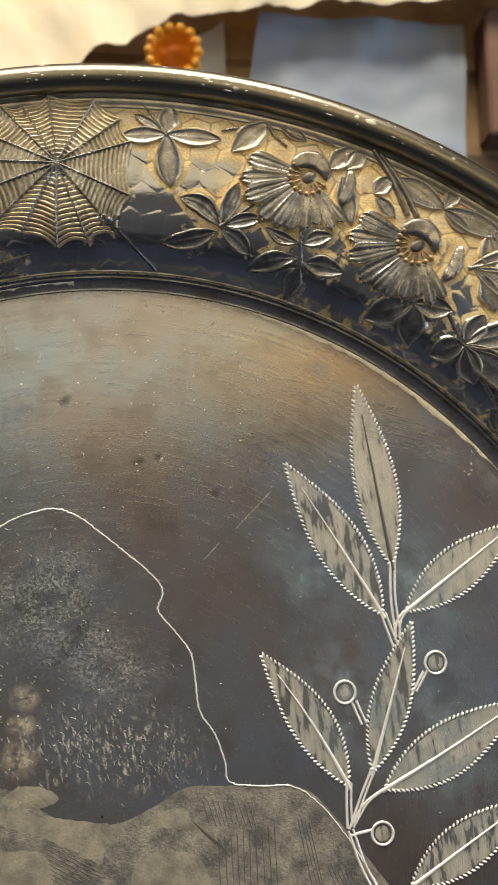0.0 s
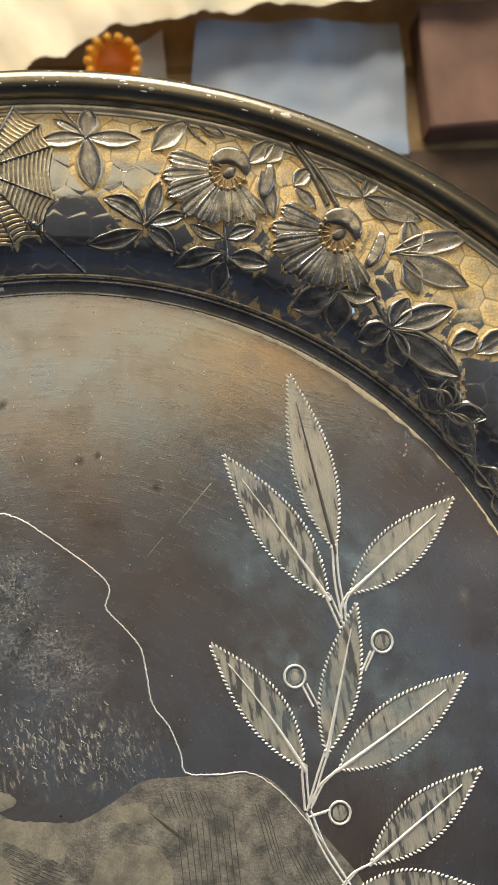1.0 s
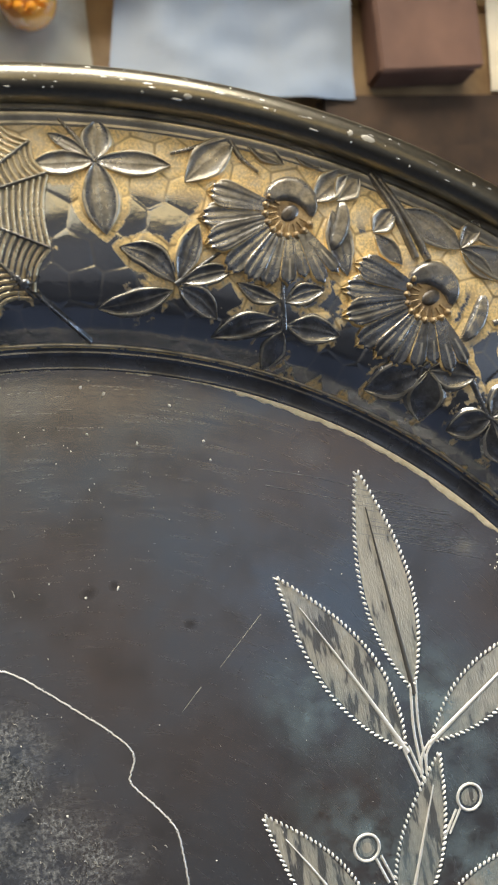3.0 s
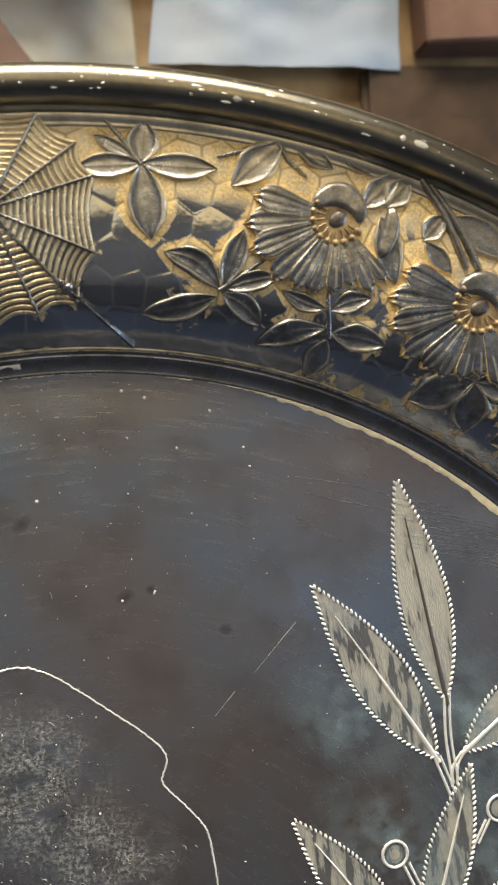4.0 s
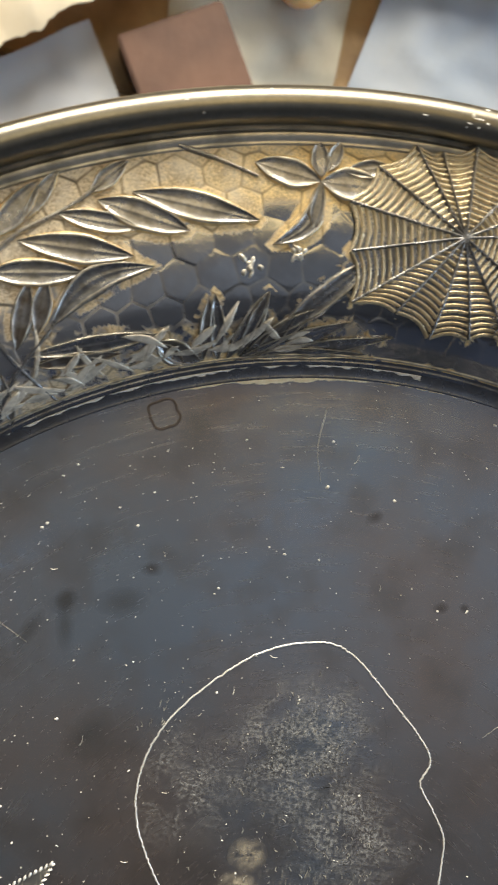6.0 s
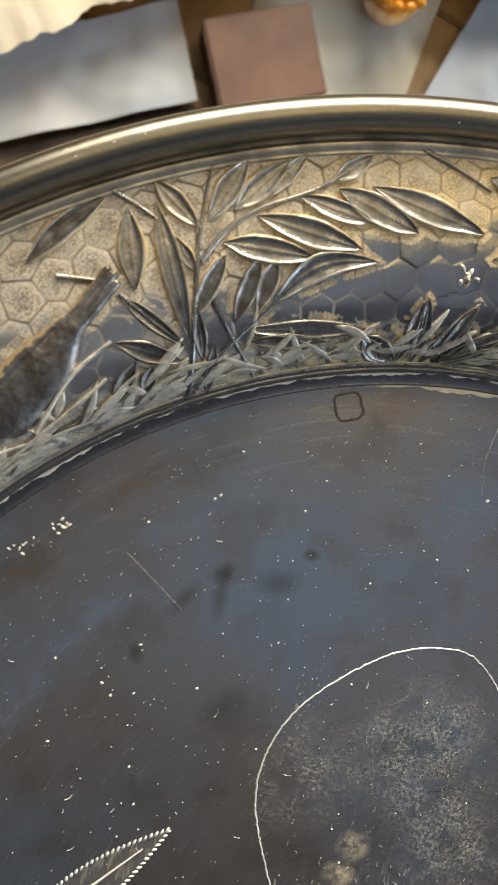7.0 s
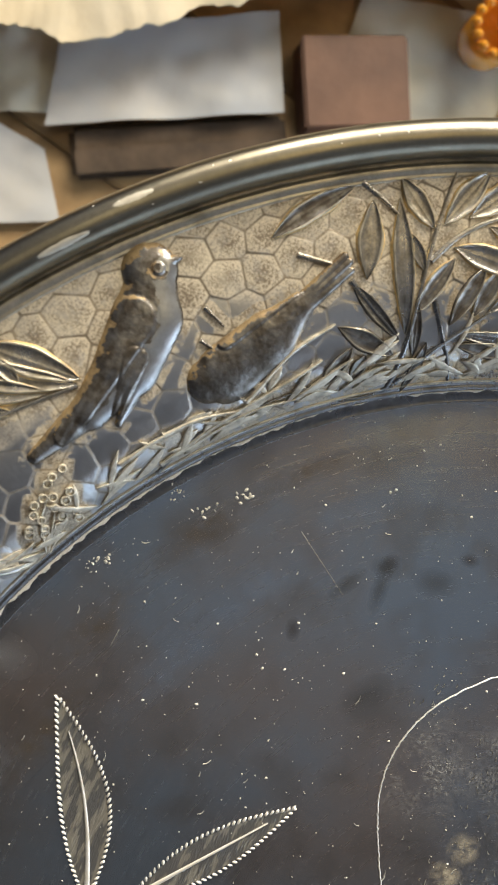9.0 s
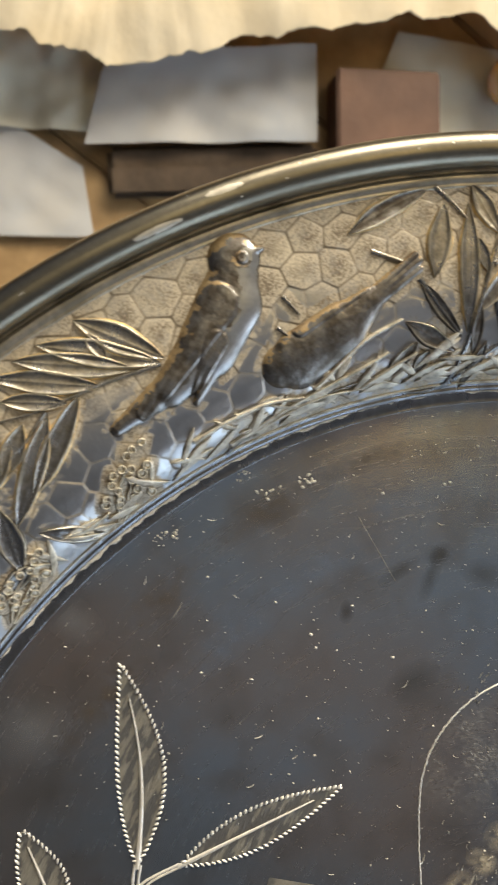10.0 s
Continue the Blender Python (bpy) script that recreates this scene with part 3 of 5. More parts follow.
def blade(x0, y0, x1, y1, width, bend=0.0, rise=0.6, nt=29, profile=UH, wide=0.5):
    """A leaf from its base to its tip in mm on the tray's surface: raised edges, a dished face and a midrib."""
    a, c = np.array([x0, y0]), np.array([x1, y1])
    d = c - a
    ln = np.hypot(*d)
    side = np.array([-d[1], d[0]]) / ln
    t = np.linspace(0, 1, nt)
    half = width / 2 * np.sin(np.pi * t ** (math.log(0.5) / math.log(wide))) ** 0.85
    half = np.maximum(half * (1 + 0.04 * np.sin(t * 9 + x0) + 0.02 * np.sin(t * 19 + y0)), 0.06)
    mid = a + np.outer(t, d) + np.outer(np.sin(np.pi * t) * bend * ln, side)
    xy = mid[:, None, :] + side * (half[:, None] * US)[:, :, None]
    h = np.outer(np.minimum(1, 0.35 + 2.2 * np.sin(np.pi * t)), profile) * rise
    return lay(xy[..., 0], xy[..., 1], h), nt, len(US)


def leaf(parent, spec, mat=RELIEF, rise=0.54, name="leaf"):
    co, nr, nc = blade(*spec, rise=rise)
    me = grid_mesh(name, co, nr, nc)
    ob = link(name, me, mat, parent)
    # raised edges are paler, for rubbing and the light they catch
    me.materials.append(PALEEDGE)
    me.materials.append(GILT)
    skirt = 2 if math.hypot(spec[0] + spec[2], spec[1] + spec[3]) > 250 else 0
    me.polygons.foreach_set("material_index", np.tile([skirt, 1, 1, 0, 0, 0, 0, 0, 0, 1, 1, skirt], nr - 1).astype(np.int32))
    return ob


def smooth_path(pts, n=16):
    p = np.array(pts, float)
    if len(p) == 2:
        return p[0] + np.outer(np.linspace(0, 1, n), p[1] - p[0])
    q = np.vstack([2 * p[0] - p[1], p, 2 * p[-1] - p[-2]])
    out = []
    for i in range(1, len(q) - 2):
        for t in np.linspace(0, 1, n, endpoint=False):
            out.append(0.5 * (2 * q[i] + (q[i + 1] - q[i - 1]) * t + (2 * q[i - 1] - 5 * q[i] + 4 * q[i + 1] - q[i + 2]) * t * t + (3 * q[i] - q[i - 1] - 3 * q[i + 1] + q[i + 2]) * t ** 3))
    return np.array(out + [p[-1]])


def cord(path, w0, w1, rise, sink=0.15):
    """A half-round raised line along a path on the tray, from width w0 to w1."""
    p = np.asarray(path, float)
    tan = np.gradient(p, axis=0)
    tan /= np.linalg.norm(tan, axis=1)[:, None] + 1e-9
    nor = np.stack([-tan[:, 1], tan[:, 0]], 1)
    u = np.linspace(-1, 1, 7)
    w = np.linspace(w0, w1, len(p)) / 2
    xy = p[:, None, :] + nor[:, None, :] * (w[:, None] * u)[..., None]
    h = np.sqrt(np.maximum(0, 1 - u * u)) * (rise + sink) - sink
    return lay(xy[..., 0], xy[..., 1], np.tile(h, (len(p), 1))), len(p), 7


def stem(parent, pts, w0=1.15, w1=0.55, rise=0.42, mat=RELIEF, name="stem"):
    co, nr, nc = cord(smooth_path(pts), w0, w1, rise)
    return link(name, grid_mesh(name, co, nr, nc), mat, parent)


def join(chunks):
    """One bmesh-free mesh out of several grids."""
    vs, fs, o = [], [], 0
    for co, nr, nc in chunks:
        i, j = np.meshgrid(np.arange(nr - 1), np.arange(nc - 1), indexing="ij")
        a = (i * nc + j).ravel() + o
        fs.append(np.stack([a, a + 1, a + nc + 1, a + nc], 1))
        vs.append(co)
        o += len(co)
    me = bpy.data.meshes.new("joined")
    me.from_pydata(np.vstack(vs).tolist(), [], np.vstack(fs).tolist())
    return me


def dome(x, y, rx, ry, turn, rise, n=18, m=7, power=0.5):
    """A low rounded swelling on the tray's surface, mm and degrees."""
    a = np.linspace(0, 2 * np.pi, n + 1)
    k = np.linspace(0.02, 1, m)
    K, A = np.meshgrid(k, a, indexing="ij")
    c, s = math.cos(radians(turn)), math.sin(radians(turn))
    X, Y = rx * K * np.cos(A), ry * K * np.sin(A)
    return lay(x + c * X - s * Y, y + s * X + c * Y, rise * np.maximum(0, 1 - K ** 2) ** power - 0.12), m, n + 1


# sprigs beside the cobweb and over the first flower
for spec in (
    (7.5, 137.4, -1.8, 136.8, 3.6, 0.00), (7.5, 137.4, 18.6, 136.9, 3.8, 0.00), (7.5, 137.4, 8.8, 126.7, 5.4, 0.00),
    (7.5, 137.4, 8.0, 143.5, 4.5, 0.00), (6.3, 138.4, 0.7, 141.3, 2.0, 0.00), (28.3, 141.3, 20.6, 134.5, 5.0, 0.00),
    (45.9, 136.7, 40.2, 131.6, 4.1, 0.00), (45.5, 120.3, 43.2, 130.4, 4.2, 0.00), (54.3, 122.0, 50.0, 126.7, 2.9, 0.00),
    (35.9, 137.3, 30.0, 140.9, 2.7, 0.00), (42.0, 136.6, 36.8, 140.0, 2.3, 0.00),
):
    leaf(tray, spec)

# five-leaved sprigs under the flower
for spec in (
    (18.9, 119.8, 10.6, 125.0, 3.8, -0.14), (18.5, 118.6, 7.2, 116.2, 3.6, 0.04), (19.3, 119.0, 25.2, 114.3, 3.6, 0.08),
    (19.4, 120.2, 22.5, 128.3, 3.6, 0.00), (19.7, 119.7, 27.7, 121.5, 3.0, 0.03), (35.1, 116.7, 28.2, 119.6, 2.4, 0.06),
    (35.1, 113.9, 24.4, 111.7, 3.5, -0.05), (35.6, 116.5, 41.9, 118.3, 3.1, 0.06), (36.0, 113.0, 44.4, 111.2, 4.0, 0.03),
    (35.4, 112.2, 32.9, 106.7, 3.6, 0.00),
):
    leaf(tray, spec)

# sprigs round the second flower
for spec in (
    (64.0, 124.5, 54.7, 130.6, 5.0, 0.00), (64.0, 124.5, 67.1, 129.1, 3.1, 0.00), (64.0, 124.5, 76.2, 119.4, 4.8, 0.00),
    (64.0, 124.3, 69.3, 119.5, 2.9, 0.00), (74.4, 112.3, 73.1, 119.9, 5.0, 0.00), (69.7, 113.0, 86.3, 116.2, 5.2, 0.00),
    (70.3, 112.6, 85.2, 105.6, 6.0, 0.00), (72.0, 111.4, 75.0, 104.1, 4.3, 0.00), (58.7, 105.5, 49.0, 102.9, 5.5, 0.00),
    (58.7, 105.5, 66.5, 104.1, 4.8, 0.00), (58.7, 105.5, 58.4, 97.5, 5.5, 0.00), (47.6, 136.0, 44.0, 131.8, 4.0, 0.00),
    (49.7, 127.0, 53.1, 130.6, 3.6, 0.00), (70.9, 130.5, 74.9, 125.0, 3.8, 0.00), (79.1, 126.8, 82.4, 121.4, 4.0, 0.00),
    (88.2, 119.5, 82.2, 118.4, 4.0, 0.00),
):
    leaf(tray, spec)

# lower sprigs
for spec in (
    (69.2, 97.6, 72.9, 103.5, 4.6, 0.00), (69.2, 97.6, 81.9, 101.1, 5.3, 0.00), (69.2, 97.6, 83.4, 87.1, 6.3, 0.00),
    (69.2, 97.6, 62.6, 95.8, 4.9, 0.00), (69.4, 97.0, 72.0, 89.9, 4.6, 0.00), (82.0, 80.1, 87.3, 78.9, 4.6, 0.00),
    (82.0, 80.1, 77.0, 84.8, 4.6, 0.00), (82.0, 80.1, 86.0, 73.1, 4.6, 0.00), (82.0, 80.1, 80.7, 85.6, 4.2, 0.00),
    (86.8, 95.4, 81.3, 93.3, 4.6, 0.00),
):
    leaf(tray, spec)

# last sprigs of the flowering side
for spec in (
    (80.3, 80.7, 88.8, 78.6, 4.4, 0.00), (80.3, 80.7, 87.0, 71.0, 4.8, 0.00), (80.3, 80.7, 75.7, 85.2, 4.2, 0.00),
    (80.3, 80.7, 81.1, 86.9, 4.0, 0.00), (91.7, 64.1, 96.4, 66.0, 4.4, 0.00), (91.7, 64.1, 94.9, 57.1, 4.4, 0.00),
    (91.7, 64.1, 87.7, 69.0, 4.0, 0.00), (94.3, 81.3, 99.4, 78.7, 4.6, 0.00), (86.4, 91.7, 94.4, 96.4, 4.8, 0.00),
    (94.4, 96.4, 102.4, 97.9, 4.4, 0.00),
):
    leaf(tray, spec)

# sprigs and grasses beside the cobweb
for spec in (
    (-38.4, 131.7, -48.9, 131.3, 4.3, 0.00), (-38.4, 131.7, -29.2, 133.8, 5.0, 0.00), (-38.4, 131.7, -42.8, 120.5, 3.2, 0.20),
    (-38.4, 131.7, -37.6, 124.6, 2.4, 0.00), (-35.4, 134.2, -28.7, 137.1, 2.8, 0.00), (-38.5, 132.2, -40.6, 137.4, 3.0, 0.00),
    (-37.9, 133.4, -37.2, 138.4, 2.4, 0.00), (-37.9, 108.0, -26.8, 123.6, 3.5, 0.00), (-45.2, 101.6, -49.1, 111.0, 2.4, 0.00),
    (-44.0, 102.1, -41.1, 113.8, 2.6, 0.00), (-41.9, 103.1, -33.1, 113.4, 2.8, 0.00), (-42.6, 102.5, -26.8, 113.3, 2.6, 0.00),
    (-41.8, 102.9, -19.3, 113.1, 2.2, 0.00), (-47.8, 100.6, -55.9, 101.3, 3.3, 0.00), (-39.5, 104.7, -22.4, 109.5, 1.7, 0.00),
):
    leaf(tray, spec)

# long-leaved branch
for spec in (
    (-81.9, 103.7, -68.6, 108.0, 4.0, 0.00), (-79.0, 109.5, -62.3, 112.5, 4.2, 0.00), (-74.6, 115.0, -62.5, 116.6, 3.2, 0.00),
    (-69.6, 118.7, -55.4, 118.6, 4.5, 0.00), (-65.1, 121.4, -45.8, 123.3, 4.3, 0.00), (-85.2, 105.5, -83.7, 116.4, 3.6, 0.00),
    (-82.4, 108.7, -78.2, 118.9, 3.6, 0.00), (-79.0, 112.3, -76.1, 121.3, 2.3, 0.00), (-70.9, 119.3, -67.0, 125.6, 2.7, 0.00),
    (-86.2, 104.1, -94.6, 107.1, 3.2, 0.00), (-90.4, 91.8, -96.4, 101.9, 3.8, 0.00), (-80.2, 88.9, -93.2, 104.5, 3.4, 0.00),
    (-83.6, 98.1, -88.7, 101.3, 2.0, 0.00), (-71.2, 98.8, -59.0, 112.0, 3.8, 0.15), (-73.4, 93.7, -55.5, 102.7, 2.7, 0.00),
):
    leaf(tray, spec)

# blades at the foot of the branch
for spec in (
    (-80.6, 87.8, -92.1, 90.0, 2.2, 0.00), (-79.4, 85.5, -89.9, 83.6, 2.9, 0.00), (-81.1, 92.1, -80.8, 102.5, 2.9, 0.00),
    (-75.1, 94.1, -75.9, 104.5, 2.9, 0.00), (-72.8, 97.1, -73.6, 105.6, 2.9, 0.00), (-72.2, 92.4, -60.3, 98.2, 2.2, 0.00),
    (-99.8, 102.0, -105.9, 88.2, 3.2, -0.03), (-76.7, 87.0, -81.7, 93.8, 2.0, 0.00), (-76.4, 90.0, -73.4, 82.6, 1.8, 0.00),
    (-86.0, 82.5, -86.1, 74.9, 2.5, 0.00), (-83.4, 82.9, -82.6, 78.5, 2.3, 0.00), (-55.5, 101.0, -50.3, 99.6, 2.7, 0.00),
    (-47.6, 100.9, -49.7, 110.1, 2.2, 0.00), (-42.4, 103.4, -41.1, 113.8, 2.3, 0.00), (-39.9, 103.5, -35.9, 111.4, 2.2, 0.00),
):
    leaf(tray, spec, DARKRELIEF)

# drooping leaves
for spec in (
    (-117.5, 55.7, -131.6, 52.1, 4.3, 0.00), (-117.4, 54.9, -133.8, 45.8, 4.1, 0.00), (-119.9, 51.8, -135.1, 41.9, 3.7, 0.00),
    (-122.4, 46.7, -136.2, 37.9, 3.5, 0.00), (-125.0, 41.7, -133.0, 36.1, 2.8, 0.00), (-124.4, 43.7, -120.9, 27.1, 3.7, 0.00),
    (-126.3, 38.6, -120.1, 22.0, 3.7, 0.00), (-128.5, 35.4, -126.0, 26.9, 3.3, 0.00), (-123.6, 22.8, -115.5, 16.6, 3.7, 0.00),
    (-127.9, 31.7, -127.2, 20.9, 3.7, 0.00), (-107.4, 28.2, -116.9, 23.0, 2.8, 0.00), (-124.0, 50.3, -129.1, 51.7, 2.2, 0.00),
    (-114.7, 18.4, -115.8, 11.3, 2.8, 0.00),
):
    leaf(tray, spec)

# stems
for spec in (
    [(27.5, 141.2), (29.4, 138.2), (31.9, 136.1)], [(28.3, 141.5), (23.2, 139.9), (18.6, 138.7)], 
    [(18.9, 119.4), (23.1, 122.3), (26.8, 124.9)], [(35.7, 112.3), (35.4, 116.9), (35.3, 120.2)], [(7.5, 137.4), (4.7, 141.0), (2.0, 143.9)],
):
    stem(tray, spec)
for spec in ([(49.4, 136.0), (53.2, 130.4), (56.6, 123.0)], [(50.8, 135.2), (55.2, 129.2), (58.6, 122.8)]):
    stem(tray, spec, 1.45, 1.25, 0.85)

for spec in (
    [(65.7, 103.7), (67.4, 100.3), (69.4, 97.2), (76.9, 94.5), (83.0, 87.7)], [(57.4, 103.5), (57.5, 105.6), (60.1, 108.2)], [(69.1, 112.6), (73.6, 113.7), (78.2, 115.4)],
    [(69.2, 97.0), (77.5, 84.7), (82.0, 80.1)],
):
    stem(tray, spec)

for spec in (
    [(-76.1, 81.6), (-81.0, 92.3), (-84.5, 100.6), (-86.7, 107.6), (-88.0, 112.9)], [(-83.7, 99.9), (-82.2, 105.4), (-79.1, 110.6), (-72.7, 117.1), (-67.0, 125.4)], [(-99.2, 103.1), (-95.5, 102.9), (-91.9, 102.4)],
    [(-79.5, 95.6), (-74.4, 91.9), (-68.0, 88.4)], [(-75.6, 82.6), (-74.4, 90.0), (-71.1, 98.6)], [(-92.4, 90.3), (-86.3, 88.8), (-80.6, 87.8)],
    [(-60.4, 130.1), (-54.3, 130.0), (-47.9, 129.5)], [(-75.4, 82.3), (-78.0, 78.5), (-81.5, 75.5)], [(-101.3, 88.6), (-96.8, 90.3), (-93.1, 91.8)],
):
    stem(tray, spec)

for spec in (
    [(-117.3, 54.7), (-122.7, 47.0), (-127.1, 39.1), (-131.3, 33.7)], [(-126.9, 38.7), (-126.6, 32.7), (-127.3, 28.0)], [(-105.9, 47.8), (-102.8, 55.6), (-98.8, 62.5)],
    [(-99.6, 49.7), (-98.2, 57.8), (-93.6, 65.7), (-86.2, 76.3)], [(-108.4, 74.4), (-104.5, 73.8)], [(-106.2, 70.1), (-103.4, 70.1)],
):
    stem(tray, spec, 0.85, 0.3)

# ---- flowers, cobweb, fruit and the two plain bird-shaped reliefs ----


def petal(parent, cx, cy, deg, r0, r1, width, rise, ribs=5):
    """A fluted petal that runs out from a flower's middle."""
    c, s = math.cos(radians(deg)), math.sin(radians(deg))
    t = np.linspace(0, 1, 15)
    u = np.linspace(-1, 1, 4 * ribs + 1)
    half = width / 2 * (0.35 + 0.65 * t) * np.sqrt(np.maximum(0.02, 1 - np.maximum(0, (t - 0.62) / 0.38) ** 2.4))
    along = r0 + (r1 - r0) * t
    T, U = np.meshgrid(t, u, indexing="ij")
    A = along[:, None] - 0.10 * (r1 - r0) * U ** 2 * T + 0.035 * (r1 - r0) * np.cos(U * np.pi * ribs) * T ** 3
    B = half[:, None] * U
    h = rise * ((0.62 + 0.38 * np.minimum(1, T * 1.8)) * (0.80 + 0.20 * U ** 2) + 0.085 * np.cos(U * np.pi * ribs) * (0.4 + 0.6 * T))
    h = np.where((np.abs(U) > 0.99) | (T > 0.99), -0.2, h)
    me = grid_mesh("petal", lay(cx + c * A - s * B, cy + s * A + c * B, h), 15, len(u))
    ob = link("petal", me, RELIEF, parent)
    # gilt outline, and crests paler for rubbing and caught light
    me.materials.append(PALEEDGE)
    me.materials.append(GILT)
    i, j = np.meshgrid(np.arange(14), np.arange(len(u) - 1), indexing="ij")
    slot = np.where((j == 0) | (j == len(u) - 2) | (i == 13), 2, np.where((j == 4 * (ribs // 2)) & (i > 5) & (i < 12), 1, 0))
    me.polygons.foreach_set("material_index", slot.astype(np.int32).ravel())
    return ob


def hood(parent, cx, cy, a0, a1, q0, q1, rise):
    """A folded petal that curls round part of a flower's middle."""
    t = np.linspace(0, 1, 21)
    u = np.linspace(0, 1, 11)
    T, U = np.meshgrid(t, u, indexing="ij")
    A = np.radians(a0 + (a1 - a0) * T)
    swell = np.sin(np.pi * np.clip(T * 0.92 + 0.06, 0, 1)) ** 0.55
    mid = (q0 + q1) / 2
    Q = mid + (q0 + (q1 - q0) * U - mid) * swell
    h = rise * (np.minimum(1, 1.9 * np.sin(np.pi * U ** 0.9)) ** 0.8 * (0.8 + 0.2 * U) * np.minimum(1, 1.5 * swell)) + 0.03 * np.sin(T * 26) * (U > 0.05) * (U < 0.95) - 0.15
    h = np.where((U < 0.01) | (U > 0.99), -0.2, h)
    return link("petal", grid_mesh("petal", lay(cx + np.cos(A) * Q, cy + np.sin(A) * Q, h), 21, 11), RELIEF, parent)


def flower(cx, cy, turn, size):
    f = empty("flower", "raised chased flower with fluted petals", "")
    f.parent = tray
    for deg, ln, w, rise, ribs in ((164, 12.8, 6.0, 1.20, 4), (182, 13.9, 6.0, 1.05, 4), (199, 14.0, 5.8, 1.15, 4), (220, 13.6, 5.4, 0.85, 3), (235, 12.5, 4.6, 0.95, 3), (249, 12.1, 4.3, 0.80, 3),
                                    (266, 11.4, 4.0, 0.95, 2), (281, 10.6, 3.6, 0.80, 2), (294, 12.6, 3.7, 0.95, 2), (307, 12.4, 3.3, 0.85, 2)):
        petal(f, cx, cy, deg + turn, 3.9 * size, ln * size, w * size, rise, ribs)
    for a0, a1, q0, q1, rise in ((152, -12, 1.5, 5.6, 1.15), (8, -46, 7.0, 10.0, 1.05)):
        hood(f, cx, cy, a0 + turn, a1 + turn, q0 * size, q1 * size, rise)
    co, nr, nc = dome(cx, cy, 4.4 * size, 4.4 * size, 0, 0.15, 30, 8, 0.18)
    link("flower_disc", grid_mesh("flower_disc", co, nr, nc), BROWNGILT, f)
    co, nr, nc = dome(cx + 0.2, cy - 0.2, 1.7 * size, 1.2 * size, turn + 35, 0.48)
    link("flower_middle", grid_mesh("flower_middle", co, nr, nc), DARKRELIEF, f)
    for i in range(10):
        a = radians(142 + turn + i * 20.5)
        x1, y1 = cx + math.cos(a) * 3.75 * size, cy + math.sin(a) * 3.75 * size
        st = join([cord(smooth_path([(cx + math.cos(a) * 1.9 * size, cy + math.sin(a) * 1.9 * size), (x1, y1)], 5), 0.34, 0.34, 0.62, -0.3), dome(x1, y1, 0.72, 0.66, math.degrees(a), 1.15, 10, 5)])
        link("stamen", st, BROWNGILT, f)


for (x, y), turn, size in zip(((36.4, 130.1), (58.7, 117.0)), (2, -8), (1.0, 1.03)):
    flower(x, y, turn, size)

rng = np.random.default_rng(5)
for x, y, spread in ((-45.1, 116.6, 1.1), (-38.3, 120.5, 0.8)):
    fl = empty("floret", "small crusted chased floret", "")
    fl.parent = tray
    for i in range(9):
        a, q = rng.uniform(0, 360), spread * rng.uniform(0.2, 1.5)
        co, nr, nc = dome(x + q * math.cos(radians(a)), y + q * math.sin(radians(a)), rng.uniform(0.5, 0.95), rng.uniform(0.25, 0.5), a + rng.uniform(-40, 40), rng.uniform(0.45, 0.9), 9, 4)
        link("petal", grid_mesh("petal", co, nr, nc), CRUSTED, fl)

# the cobweb: spokes, and threads that sag between them
web = empty("cobweb", "raised chased cobweb with sagging threads", "")
web.parent = tray
hub = np.array((-14.2, 130.5))
ends = np.array([(-25.9, 141.4), (-21.6, 141.7), (-16.6, 144.2), (-7.2, 143.8), (-1.8, 140.0), (0.5, 135.4), (0.5, 124.7), (-2.1, 117.6), (-7.8, 116.1), (-14.0, 114.5), (-20.9, 116.7), (-28.3, 116.0), (-31.0, 123.2), (-33.4, 130.2), (-30.6, 136.5)])
for i in range(len(ends)):
    a, c = ends[i], ends[(i + 1) % len(ends)]
    t = np.linspace(0, 1, 12)
    rows = []
    for q in np.linspace(0.02, 0.99, 10):
        rows.append(hub + (a - hub) * q + np.outer(t, c - a) * q + np.outer(np.sin(np.pi * t), hub - (a + c) / 2) * 0.06 * q)
    rows = np.array(rows)
    link("web_field", grid_mesh("web_field", lay(rows[..., 0], rows[..., 1], 0.42), 10, 12), RELIEF, web)
for e in ends:
    co, nr, nc = cord(smooth_path([hub, e], 20), 0.6, 0.6, 1.1, -0.2)
    link("spoke", grid_mesh("spoke", co, nr, nc), RELIEF, web)
for i in range(len(ends)):
    a, c = ends[i], ends[(i + 1) % len(ends)]
    t = np.linspace(0.02, 0.98, 9)
    for q in np.linspace(0.08, 1.0, 15):
        line = hub + (a - hub) * q + np.outer(t, c - a) * q + np.outer(np.sin(np.pi * t), hub - (a + c) / 2) * (0.01 + 0.05 * q ** 4) * q
        co, nr, nc = cord(line, 0.62, 0.62, 0.74, -0.32)
        link("thread", grid_mesh("thread", co, nr, nc), WEBBED, web)
for spec in ([(-14.5, 130.0), (-3.4, 119.6), (5.9, 111.5)],):
    stem(web, spec, 0.6, 0.6, 0.9, name="hanging_thread")
sx, sy = -3.4, 119.6
spider = join([dome(sx, sy, 1.2, 0.9, 40, 1.8), dome(sx - 0.9, sy + 0.9, 0.6, 0.6, 0, 1.5)] + [cord(smooth_path([(sx, sy), (sx + 1.4 * math.cos(k), sy + 1.2 * math.sin(k)), (sx + 2.3 * math.cos(k + 0.3), sy + 2.3 * math.sin(k + 0.3))], 5), 0.3, 0.25, 1.2, 0) for k in (0.2, 1.0, 2.6, 3.3, 4.0, 5.4)])
link("spider_shape", spider, RELIEF, web)

